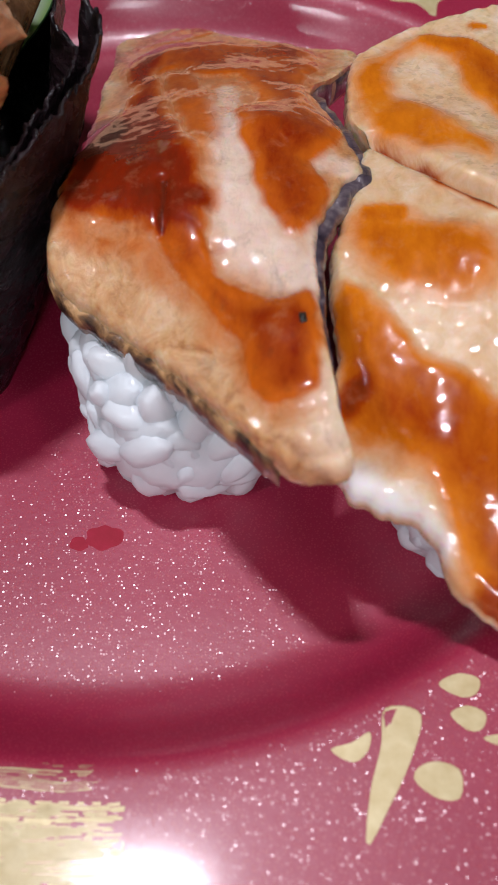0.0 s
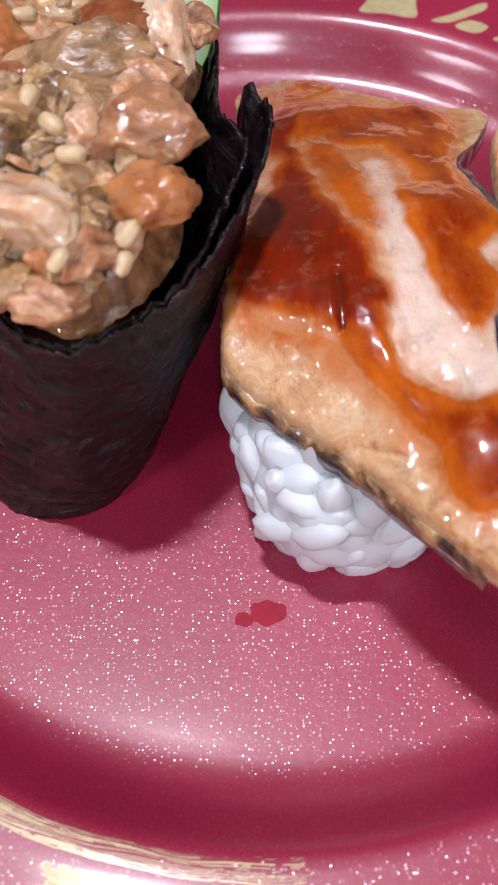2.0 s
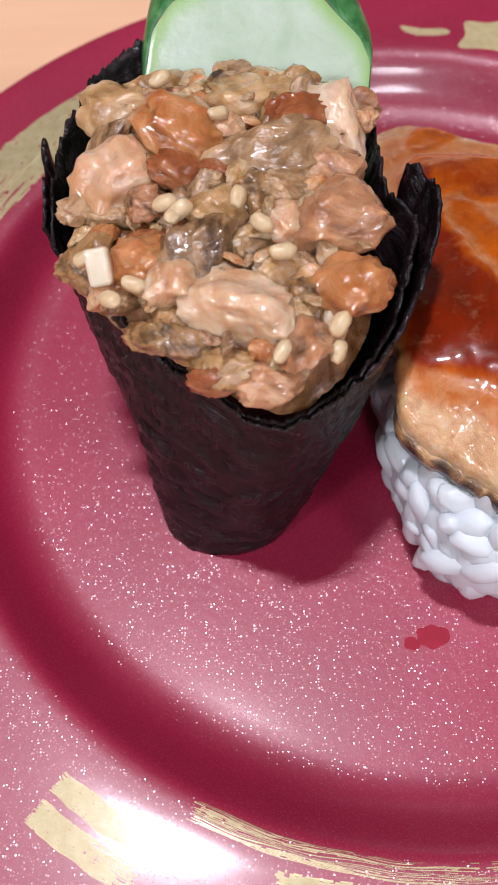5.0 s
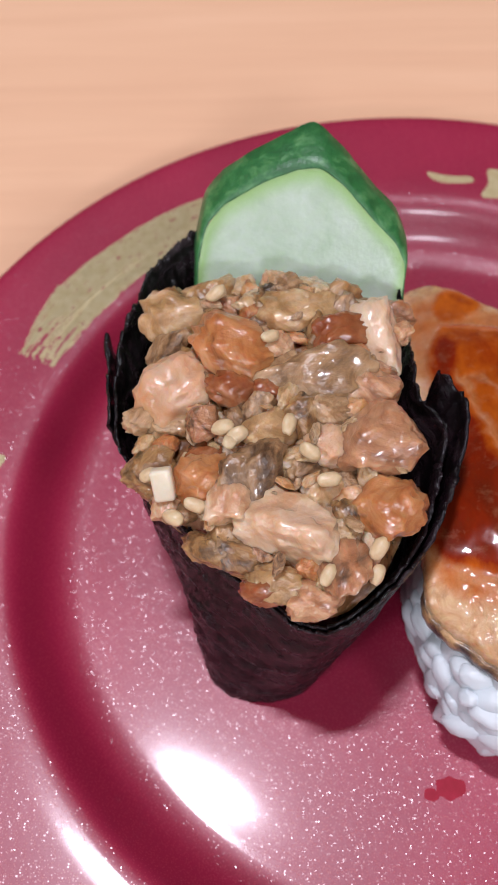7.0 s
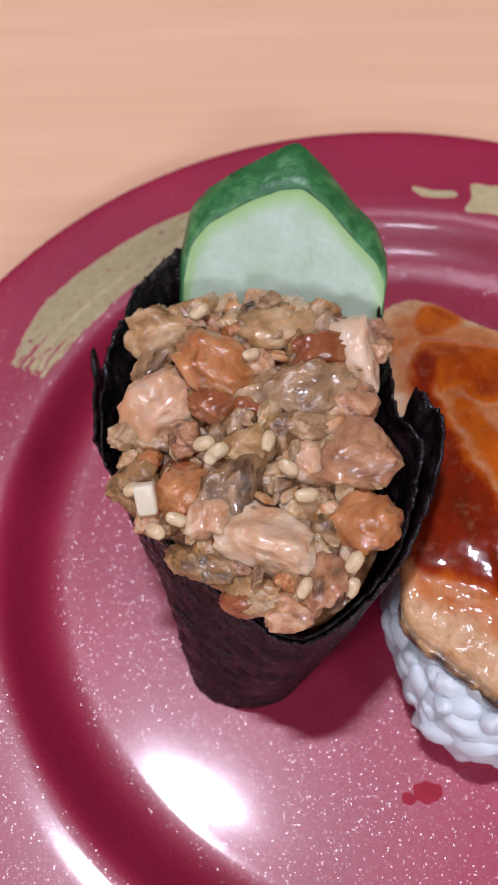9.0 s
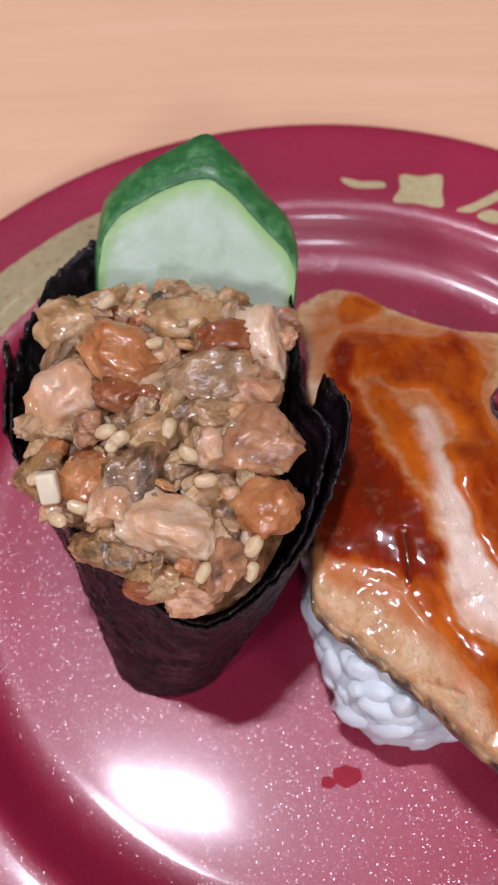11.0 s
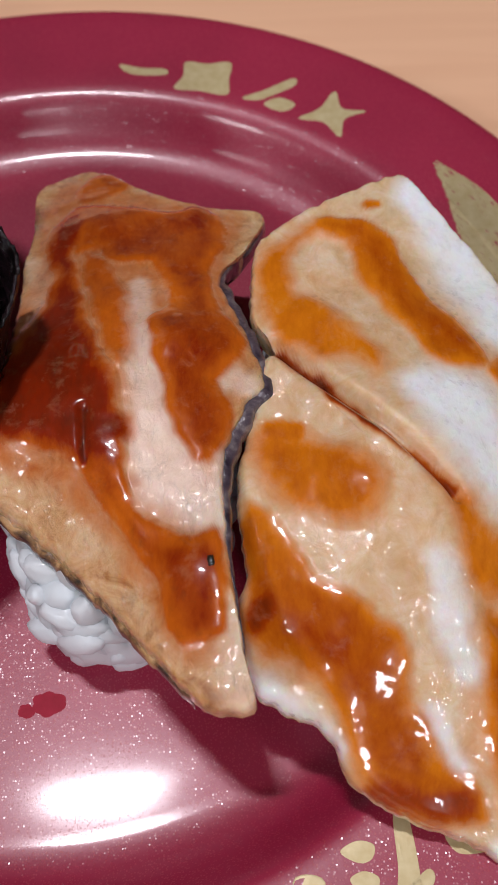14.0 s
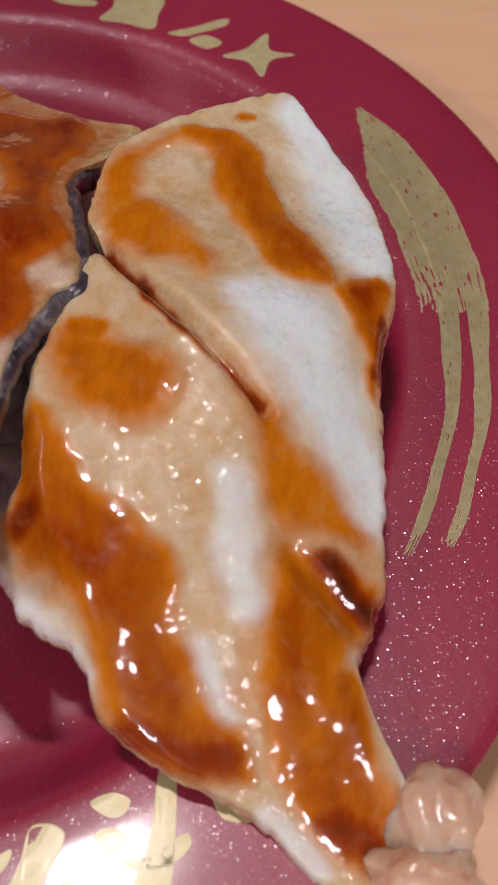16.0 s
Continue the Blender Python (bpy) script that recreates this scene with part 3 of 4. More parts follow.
def inside(outline, X, Y):
    """Signed distance of the points to a smooth closed outline, positive inside."""
    P = np.array([(p.x, p.y) for p in closed_curve(outline, 72)])
    Q = np.roll(P, -1, 0)
    best, odd = np.full(X.shape, 1e9), np.zeros(X.shape, bool)
    for (x1, y1), (x2, y2) in zip(P, Q):
        dx, dy = x2 - x1, y2 - y1
        t = np.clip(((X - x1) * dx + (Y - y1) * dy) / (dx * dx + dy * dy + 1e-9), 0, 1)
        best = np.minimum(best, np.hypot(X - x1 - t * dx, Y - y1 - t * dy))
        if y1 != y2:
            odd ^= ((Y < y1) != (Y < y2)) & (X < x1 + (Y - y1) / (y2 - y1) * dx)
    return np.where(odd, best, -best)


def to_line(X, Y, x1, y1, x2, y2):
    dx, dy = x2 - x1, y2 - y1
    t = np.clip(((X - x1) * dx + (Y - y1) * dy) / (dx * dx + dy * dy + 1e-9), 0, 1)
    return np.hypot(X - x1 - t * dx, Y - y1 - t * dy)


def ease(a, b, v):
    t = np.clip((v - a) / (b - a), 0, 1)
    return t * t * (3 - 2 * t)


def fish_slice(parent, outline, centre, field, thick, glaze, deep, tones, slits, films, humps, mat, seed, warp=1.0):
    """A slice of fish laid over the rice. glaze: pools of (darkness, softness, outline); deep: darker places in them; tones: pale flesh."""
    N, K = 330, 96
    c = Vector(centre)
    edge = [p + (p - c).normalized() * (0.35 * fuzz(p.x, p.y, seed, 0.7) + 0.2 * fuzz(p.x, p.y, seed, 2.2)) for p in closed_curve(outline, N)]

    def top(x, y):
        z = field(x, y) + 0.35 * fuzz(x, y, seed, 0.22) + 0.05 * fuzz(x, y, seed, 0.9)
        for x1, y1, x2, y2, w, d in slits:
            z -= d * math.exp(-(near(x, y, x1, y1, x2, y2) / w) ** 2)
        for x1, y1, w, h in humps:
            z += h * math.exp(-((x - x1) ** 2 + (y - y1) ** 2) / (2 * w * w))
        return z

    share = [1 - (1 - k / K) ** 1.25 for k in range(1, K + 1)]
    spots = [c + (p - c) * s for s in share for p in edge]
    rim = np.array([(p - c).length * (1 - s) for s in share for p in edge])
    X, Y = np.array([q.x for q in spots]), np.array([q.y for q in spots])
    sway = np.array([(fuzz(q.x, q.y, seed + 5, 0.3), fuzz(q.x, q.y, seed + 9, 0.9), fuzz(q.x, q.y, seed + 15, 0.3), fuzz(q.x, q.y, seed + 19, 0.9)) for q in spots])
    WX, WY = X + warp * (0.7 * sway[:, 0] + 0.22 * sway[:, 1]), Y + warp * (0.7 * sway[:, 2] + 0.22 * sway[:, 3])
    veil, depth, swell = np.zeros(len(X)), np.full(len(X), 0.0), np.zeros(len(X))
    for strong, level, soft, pool in films:
        d = inside(pool, WX, WY)
        veil = np.maximum(veil, strong * ease(-soft, soft, d))
        depth = np.maximum(depth, level * ease(-soft, soft, d))
    pale = np.zeros(len(X))
    for x1, y1, x2, y2, r, white in tones:
        pale = np.maximum(pale, white * ease(r * 1.7, r * 0.35, to_line(WX, WY, x1, y1, x2, y2)))
    veil, depth = veil * (1 - 0.9 * pale), depth * (1 - pale)
    for level, soft, pool in glaze:
        d = inside(pool, WX, WY)
        veil = np.maximum(veil, np.maximum(ease(-soft, soft, d), 0.22 * ease(-1.6 - soft, 0.3, d)))
        depth = np.maximum(depth, level * (0.55 + 0.45 * ease(-0.3, 2.6, d)))
        swell = np.maximum(swell, (0.22 + 0.4 * level) * (1 - np.exp(-(np.clip(d + 0.3, 0, None) / 0.8) ** 1.5)) * 1.7 / (1 + 1.2 * soft))
    for x1, y1, x2, y2, r, dark in deep:
        d = to_line(WX, WY, x1, y1, x2, y2)
        depth = np.maximum(depth, dark * ease(r * 2.0, 0.0, d))
        veil = np.maximum(veil, ease(r * 1.5, r * 0.5, d))
    turn = np.where(rim < 0.9, 0.9 - np.sqrt(np.clip(0.81 - (0.9 - rim) ** 2, 0, None)), 0)
    Z = np.array([top(q.x, q.y) for q in spots]) - turn + swell * ease(0.0, 1.2, rim)
    meat = bmesh.new()
    made = [meat.verts.new(mm(x, y, z)) for x, y, z in zip(X, Y, Z)]
    m_rings = [made[k * N:(k + 1) * N] for k in range(K)]
    grid_faces(meat, m_rings)
    meat.faces.new(m_rings[0])
    rings = [m_rings[-1]]
    for down, s in ((0.35, 1.006), (0.7, 1.0), (0.92, 0.985), (1.0, 0.95), (1.0, 0.6), (1.0, 0.1)):
        ring = []
        for p in edge:
            q = c + (p - c) * s
            z = top(p.x, p.y) - 0.9 - (thick - 0.9) * down if s > 0.9 else top(q.x, q.y) - thick
            ring.append(meat.verts.new(mm(q.x, q.y, z)))
        rings.append(ring)
    grid_faces(meat, rings)
    meat.faces.new(rings[-1])
    slice_ob = part("fish_slice", meat, mat, parent)
    rest = len(slice_ob.data.vertices) - len(pale)
    for key, values in (("depth", depth), ("cover", veil), ("tone", pale)):
        at = slice_ob.data.attributes.new(key, "FLOAT", "POINT")
        at.data.foreach_set("value", list(values) + [0.0] * rest)
    return slice_ob, edge, top


def edge_strip(parent, edge, centre, top, start, end, z_hi, z_lo, wide, mat, name, label, seed):
    """A strip of skin along part of a slice's edge, picked between two places of the plan."""
    c = Vector(centre)
    i0 = min(range(len(edge)), key=lambda i: (edge[i] - Vector(start)).length)
    i1 = min(range(len(edge)), key=lambda i: (edge[i] - Vector(end)).length)
    n = (i1 - i0) % len(edge)
    bm = bmesh.new()
    rows = []
    for k in range(n + 1):
        p = edge[(i0 + k) % len(edge)]
        out = (p - c).normalized()
        thin = min(1, 6 * k / n, 6 * (n - k) / n) * (1 + 0.5 * fuzz(p.x, p.y, seed, 0.8))
        z = top(p.x, p.y)
        row = []
        for off, up in ((-0.35 * wide * thin, z_hi), (0.35 * wide * thin + 0.12, z_hi - 0.1), (0.5 * wide * thin + 0.15, (z_hi + z_lo) / 2), (0.2 * wide * thin + 0.1, z_lo), (-0.4 * wide, z_lo)):
            q = p + out * off
            row.append(bm.verts.new(mm(q.x, q.y, z + up + 0.3 * fuzz(p.x, p.y, seed + up, 1.1) * thin)))
        rows.append(row)
    grid_faces(bm, rows, True)
    bm.faces.new(rows[0])
    bm.faces.new(rows[-1])
    return part(name, bm, mat, parent, label)


# seared slice with dark scorched glaze
F1 = [(-4.0, 29.6), (-2.2, 33.0), (0.7, 34.7), (4.8, 33.8), (9.5, 28.5), (16.5, 23.9), (24.7, 21.6), (22.9, 14.5), (19.5, 8.5), (21.0, 2.2), (22.6, -2.9), (23.6, -8.0), (21.8, -10.3),
      (19.8, -14.7), (19.2, -19.6), (19.4, -25.5), (20.0, -31.0), (20.6, -35.5), (21.2, -39.4), (18.9, -40.0), (16.6, -38.8), (12.9, -34.8), (7.8, -28.7), (2.2, -22.9), (-3.4, -17.8),
      (-4.4, -14.5), (-4.0, -9.3), (-3.4, -2.2), (-3.1, 4.5), (-3.3, 13.3), (-3.0, 20.3)]
Z1 = height_field([(-3.6, 29.3, 12), (4.3, 34.2, 11.5), (24.6, 21, 16.5), (21.8, 7.4, 20.5), (23, -9, 24), (20, -17, 24), (20.5, -32, 25), (20.5, -40, 24), (7.7, -29, 21), (0, -20.5, 18.5),
                   (-3.6, -18, 19.5), (-4, -15, 22.5), (6.3, -14.3, 25), (17.9, -27.3, 24.7), (10, 5, 22.5), (-1, 5, 19), (3, 20, 17)])
POOLS1 = []
POOLS1.append((0.8, 1.1, [(1.4, 23.0), (-1.0, 17.0), (0.2, 9.4), (-1.5, 2.2), (-4.1, -3.6), (-3.9, -11.6), (-0.5, -13.9), (2.7, -15.4), (5.8, -16.9), (8.5, -18.3), (10.4, -17.5), (10.0, -13.0), (9.4, -9.8), (8.0, -5.3),
                    (6.4, -0.1), (4.5, 8.1), (3.0, 13.7), (4.7, 20.1)]))
POOLS1.append((0.62, 0.6, [(1.4, 23.0), (4.5, 24.3), (9.5, 22.8), (13.7, 21.6), (17.2, 22.7), (20.2, 19.3), (20.1, 13.4), (18.6, 8.9), (18.9, 4.8), (20.5, 0.3), (22.0, -3.0), (20.6, -6.2), (18.8, -7.0), (19.8, -9.7),
                    (20.5, -11.7), (19.4, -15.5), (18.1, -17.7), (16.4, -17.2), (14.6, -13.6), (13.6, -9.8), (12.3, -4.1), (11.6, 0.5), (13.9, 2.2), (13.1, 6.6), (10.3, 10.5), (7.0, 10.5), (5.3, 14.2), (3.0, 13.7)]))
POOLS1.append((0.62, 0.5, [(5.2, -15.3), (9.6, -15.9), (10.6, -19.6), (13.2, -22.9), (15.8, -24.4), (18.4, -24.1), (19.0, -26.7), (19.2, -30.9), (19.1, -33.4), (16.8, -34.6), (14.9, -34.1), (13.5, -31.2), (12.3, -27.9),
                    (10.5, -24.9), (8.7, -22.0), (7.1, -19.4)]))
POOLS1.append((0.5, 1.5, [(3.6, 14.0), (7.0, 11.5), (9.3, 5.5), (10.4, -1.5), (9.6, -6.5), (7.6, -5.5), (5.8, 2.0), (4.2, 8.0)]))
POOLS1.append((0.35, 1.0, [(5.0, 33.0), (8.5, 29.5), (7.0, 26.5), (3.0, 24.5), (1.5, 28.0), (2.5, 31.5)]))
FILMS1 = [(0.7, 0.14, 1.6, [(-2.5, 26.0), (2.0, 32.0), (8.0, 28.0), (16.0, 23.6), (22.5, 20.5), (20.5, 9.0), (22.0, -3.0), (20.5, -12.0), (18.6, -18.0), (19.2, -30.0), (18.6, -36.0), (14.5, -35.0), (9.5, -26.0), (3.0, -18.5), (-4.5, -13.5), (-4.5, 3.0), (-1.5, 12.0)]),
          (0.18, 0.0, 2.5, [(-4.0, -14.0), (4.0, -18.0), (14.0, -33.0), (20.0, -37.0), (18.0, -40.5), (6.0, -28.0), (-3.5, -18.5)])]
DEEP1 = [(-1.7, -10.8, 8.6, -13.4, 2.6, 0.85), (2.6, -8.9, 2.0, 6.9, 2.0, 0.8), (16.4, 19.2, 17.0, 17.4, 2.0, 0.72), (17.9, -13.0, 17.6, -15.0, 1.6, 0.66), (17.2, -27.0, 17.0, -30.5, 1.8, 0.66), (6.0, -11.4, 6.3, -16.0, 0.6, 1.0),
         (5.0, 31.0, 6.5, 29.0, 1.3, 0.6)]
TONES1 = [(10.6, 6.7, 11.2, -2.4, 1.3, 0.8), (11.2, -2.4, 12.7, -13.6, 2.0, 1.0), (12.7, -13.6, 14.2, -19.0, 2.6, 1.0), (14.2, -19.0, 18.0, -22.0, 2.8, 1.0), (19.4, -17.0, 19.0, -24.0, 1.6, 0.9), (20.0, -33.0, 21.0, -40.0, 2.0, 0.5),
          (19.6, -7.4, 22.0, -8.4, 1.3, 0.8), (-1.4, 12.9, 0.3, 3.6, 1.4, 0.35)]
nigiri_a = thing("nigiri_sushi", 0.0085, -0.002, 0.0075, "nigiri of seared fish under scorched red-brown soy glaze", "sushi", "nigiri on the plate")
rice_ball(nigiri_a, 8.0, -2.0, 12.2, 28.2, 19.0, 0, 300, 21, Z1)
slice_a, edge_a, top_a = fish_slice(nigiri_a, F1, (9, -6), Z1, 3.2, POOLS1, DEEP1, TONES1, [(5.9, -11.0, 6.3, -16.5, 0.5, 0.55)], FILMS1, [(15.4, -2.6, 2.4, 1.2), (8.6, -6.2, 1.6, 0.55), (15.8, -27.0, 2.0, 0.5), (6.0, 18.0, 2.5, 0.5)], FISH_SEARED, 31)
edge_strip(slice_a, edge_a, (9, -6), top_a, (23.9, 19.5), (21.0, -37.0), -0.6, -3.0, 1.9, SKIN, "skin", "dark silvery purple skin", 41)
edge_strip(slice_a, edge_a, (9, -6), top_a, (16.0, -38.2), (-4.2, -15.0), -1.4, -4.2, 1.0, CHAR, "charred_skin", "charred brown skin edge", 43)

# pale slice with amber glaze
F2 = [(23.8, 11.9), (28.8, 16.1), (34.5, 19.1), (41.0, 21.9), (44.8, 17.4), (49.9, 10.8), (52.0, 3.2), (52.8, -2.8), (51.6, -9.4), (51.3, -13.5), (51.9, -19.1), (52.1, -24.9), (52.4, -30.2),
      (51.4, -34.4), (50.1, -38.0), (51.1, -41.0), (52.8, -44.1), (54.5, -46.6), (55.3, -49.3), (54.7, -52.3), (50.9, -54.5), (47.1, -53.5), (43.6, -50.6), (39.2, -48.5), (35.7, -47.4),
      (31.2, -45.2), (29.4, -43.6), (27.9, -40.3), (23.4, -37.6), (20.6, -34.6), (18.9, -30.6), (20.0, -29.1), (21.0, -26.3), (20.5, -20.3), (20.7, -16.5), (22.4, -9.5), (23.4, -4.9),
      (24.7, -2.8), (22.7, 0.8), (22.7, 6.0)]
Z2 = height_field([(41.3, 16.7, 22), (23.7, 11.5, 22), (25, -3.3, 23), (35, -16, 26), (40, -19.5, 24.5), (52, -5, 20), (29.5, -43.8, 15), (20.5, -34.7, 14.5), (23.3, -31, 20), (28.4, -14.8, 23.5),
                   (22.2, -21, 22), (42, -46, 11), (31, -22, 23.5), (46, 10, 19), (50, -30, 14), (55, -47, 9), (45, -38, 16), (54, -18, 15)])
POOLS2 = []
POOLS2.append((0.6, 0.8, [(30.2, 14.6), (35.1, 14.6), (38.6, 12.6), (40.3, 8.7), (42.5, 3.7), (45.7, -0.2), (47.3, -4.9), (44.9, -5.8), (41.7, -6.1), (39.7, -4.7), (38.1, -1.6), (36.0, 2.4), (34.2, 6.4), (34.1, 9.7), (31.8, 11.5), (30.0, 12.6)]))
POOLS2.append((0.75, 0.8, [(46.5, -5.2), (50.5, -2.6), (52.7, -4.0), (51.6, -7.6), (51.2, -11.7), (51.4, -15.8), (50.0, -15.3), (49.5, -11.3), (48.5, -9.4), (47.2, -7.7)]))
POOLS2.append((0.4, 1.8, [(22.8, 7.6), (25.0, 10.9), (29.9, 14.6), (31.2, 12.7), (28.4, 10.9), (27.2, 8.4), (27.7, 5.1), (29.5, 3.5), (31.8, 0.2), (34.5, -2.2), (36.1, -4.5), (35.2, -7.8), (33.2, -6.3), (31.1, -5.5), (29.1, -5.4), (26.9, -3.7),
                    (25.0, -2.8), (23.5, 1.1)]))
POOLS2.append((0.04, 1.8, [(37.6, -16.5), (39.9, -18.4), (41.9, -20.2), (44.1, -22.6), (47.2, -23.7), (49.8, -26.5), (51.4, -27.9), (49.7, -29.8), (46.6, -29.1), (44.2, -30.0), (42.5, -30.0), (41.3, -27.7), (40.3, -25.0), (39.7, -22.1), (37.6, -18.4)]))
POOLS2.append((0.5, 2.2, [(21.8, -13.6), (24.2, -12.1), (27.8, -13.8), (30.3, -15.4), (33.7, -17.5), (34.2, -20.0), (33.4, -22.7), (30.8, -23.7), (28.0, -22.9), (25.6, -22.2), (23.5, -19.9), (21.2, -16.4)]))
POOLS2.append((0.6, 1.2, [(20.6, -20.0), (22.6, -20.8), (25.3, -24.1), (27.8, -27.4), (30.2, -28.7), (32.5, -31.2), (35.1, -32.2), (35.7, -34.6), (35.8, -37.3), (36.7, -39.5), (37.6, -41.3), (39.5, -43.4), (41.3, -44.8), (42.3, -47.3), (41.4, -48.2),
                    (37.9, -48.0), (34.4, -46.7), (31.3, -45.4), (29.6, -43.2), (29.0, -40.5), (27.2, -37.6), (24.0, -34.0), (20.6, -32.4), (20.0, -30.1), (21.1, -28.0)]))
POOLS2.append((0.56, 1.4, [(42.7, -30.3), (45.6, -30.0), (49.7, -30.2), (52.0, -32.1), (50.5, -36.8), (49.4, -38.1), (50.4, -41.3), (51.8, -44.9), (54.1, -47.1), (54.5, -50.7), (50.4, -52.8), (46.8, -51.0), (44.5, -48.4), (43.1, -46.5), (42.1, -43.6),
                    (41.6, -39.9), (41.9, -35.9), (42.5, -33.4)]))
FILMS2 = [(0.2, 0.05, 2.0, [(24.0, 9.0), (33.0, 17.0), (39.0, 14.0), (44.0, 3.0), (38.0, -6.0), (39.0, -18.0), (43.0, -24.0), (41.0, -34.0), (36.0, -42.0), (26.0, -38.0), (20.0, -30.0), (22.0, -12.0), (25.0, -2.0)]),
          (0.5, 0.0, 1.6, [(41.0, -21.0), (46.0, -25.0), (51.5, -29.0), (51.0, -38.0), (46.0, -44.0), (40.0, -44.0), (40.5, -34.0)])]
DEEP2 = [(25.5, -3.8, 34.5, -14.6, 0.85, 0.95), (34.5, -14.6, 40.2, -19.8, 0.85, 0.8), (46.6, -31.1, 50.6, -33.8, 1.7, 0.95), (21.4, -22.5, 23.0, -29.0, 1.6, 0.62), (22.0, -30.6, 23.0, -29.6, 1.7, 0.85), (24.8, -31.6, 29.0, -34.6, 3.4, 0.66), (32.6, -45.0, 39.6, -46.4, 2.0, 0.75),
         (48.5, -49.8, 51.6, -50.8, 2.2, 0.8), (48.6, -40.0, 50.0, -45.0, 1.6, 0.62), (24.2, -13.2, 26.0, -13.9, 1.3, 0.55), (36.2, 16.8, 37.4, 17.0, 0.75, 0.5), (51.2, -8.0, 51.0, -13.6, 0.9, 0.85), (37.6, 11.0, 38.9, 8.8, 1.0, 0.55)]
TONES2 = [(41.8, 18.6, 45.6, 12.4, 2.2, 1.0), (45.6, 12.4, 50.2, 0.5, 3.2, 1.0), (39.0, -9.0, 43.1, -12.4, 2.2, 1.0), (42.5, -10.5, 46.0, -17.0, 4.0, 1.0), (46.0, -17.0, 50.9, -24.8, 2.8, 1.0), (38.8, -27.0, 40.4, -35.3, 1.7, 0.75),
          (37.1, -39.5, 39.6, -43.2, 1.0, 0.8), (20.2, -34.9, 28.0, -41.6, 1.2, 0.8), (43.6, -50.0, 47.4, -53.0, 1.0, 0.7), (50.6, -38.6, 54.4, -45.8, 0.8, 0.8)]
nigiri_b = thing("nigiri_sushi", 0.036, -0.014, 0.0075, "nigiri of pale fish under amber soy glaze on red plate", "sushi", "nigiri on the plate")
rice_ball(nigiri_b, 35.6, -13.0, 11.8, 27.0, 18.5, 4, 270, 23, Z2)
slice_b, edge_b, top_b = fish_slice(nigiri_b, F2, (37, -22), Z2, 2.9, POOLS2, DEEP2, TONES2, [(24.7, -2.8, 41.0, -20.5, 0.75, 1.7), (44.0, -30.8, 50.5, -36.0, 1.3, 0.9)], FILMS2, [(29.5, -35.6, 3.4, 1.4), (32.0, -19.5, 2.4, 0.3), (46.0, -42.0, 3.0, 0.7)], FISH_PALE, 53)


def blob(cx, cy, cz, rx, ry, rz, seed, rough=0.45, sub=4):
    bm = bmesh.new()
    bmesh.ops.create_icosphere(bm, subdivisions=sub, radius=1)
    for v in bm.verts:
        k = 1 + rough * noise.noise(v.co * 1.3 + Vector((seed, 0, 0))) + rough * 0.4 * noise.noise(v.co * 3.5 + Vector((0, seed, 0)))
        v.co = mm(cx + v.co.x * rx * k, cy + v.co.y * ry * k, cz + v.co.z * rz * k)
    return bm


tail = part("tail_end", blob(56.6, -48.6, 8.6, 3.6, 4.4, 2.6, 5, 0.3), TAIL, slice_b, "moist pink tail end of the fish")
part("tail_lobe", blob(55.6, -53.0, 8.6, 4.2, 2.8, 2.4, 8, 0.3), TAIL, tail)
fleck = blob(17.9, -27.3, top_a(17.9, -27.3) + 0.5, 0.35, 0.55, 0.25, 3, 0.4, 2)
part("black_fleck", fleck, FLECK, slice_a, "tiny black scorched fleck")

# ---- seaweed cone with chopped fish ----
gunkan = thing("gunkan_sushi", -0.021, -0.005, 0.0075, "seaweed-wrapped sushi heaped with chopped fish and sesame, with a cucumber slice", "sushi")
RIM = [(-1.2, -1.0), (-1.6, 7.0), (-3.6, 16.0), (-8.0, 24.0), (-17.0, 29.5), (-27.0, 30.5), (-34.0, 24.5), (-38.5, 14.5), (-39.3, 5.0), (-37.6, -3.0), (-33.0, -9.5), (-26.0, -16.0), (-17.5, -22.6), (-11.0, -20.0), (-4.8, -13.0)]
FOOT = [(-11.5, -8.0), (-11.2, 0.0), (-13.0, 6.0), (-16.0, 10.0), (-20.0, 12.0), (-24.0, 11.0), (-27.5, 8.0), (-30.0, 3.0), (-30.8, -3.0), (-30.8, -9.0), (-30.2, -15.0), (-28.6, -20.0), (-23.5, -22.2), (-17.5, -21.0), (-13.0, -15.0)]
NW = 420
rim_line, foot_line = closed_curve(RIM, NW), closed_curve(FOOT, NW)


def rim_top(p):
    """Height of the seaweed's torn upper edge: low in front, higher at the sides and back."""
    low = smooth_step(-4, -20, p.y) * smooth_step(-36, -26, p.x)
    return 30.4 - 2.0 * low + 0.9 * fuzz(p.x, p.y, 3, 0.16) + 0.8 * fuzz(p.x, p.y, 7, 0.7) + 0.7 * fuzz(p.x, p.y, 9, 1.9) + 0.45 * fuzz(p.x, p.y, 13, 4.3)


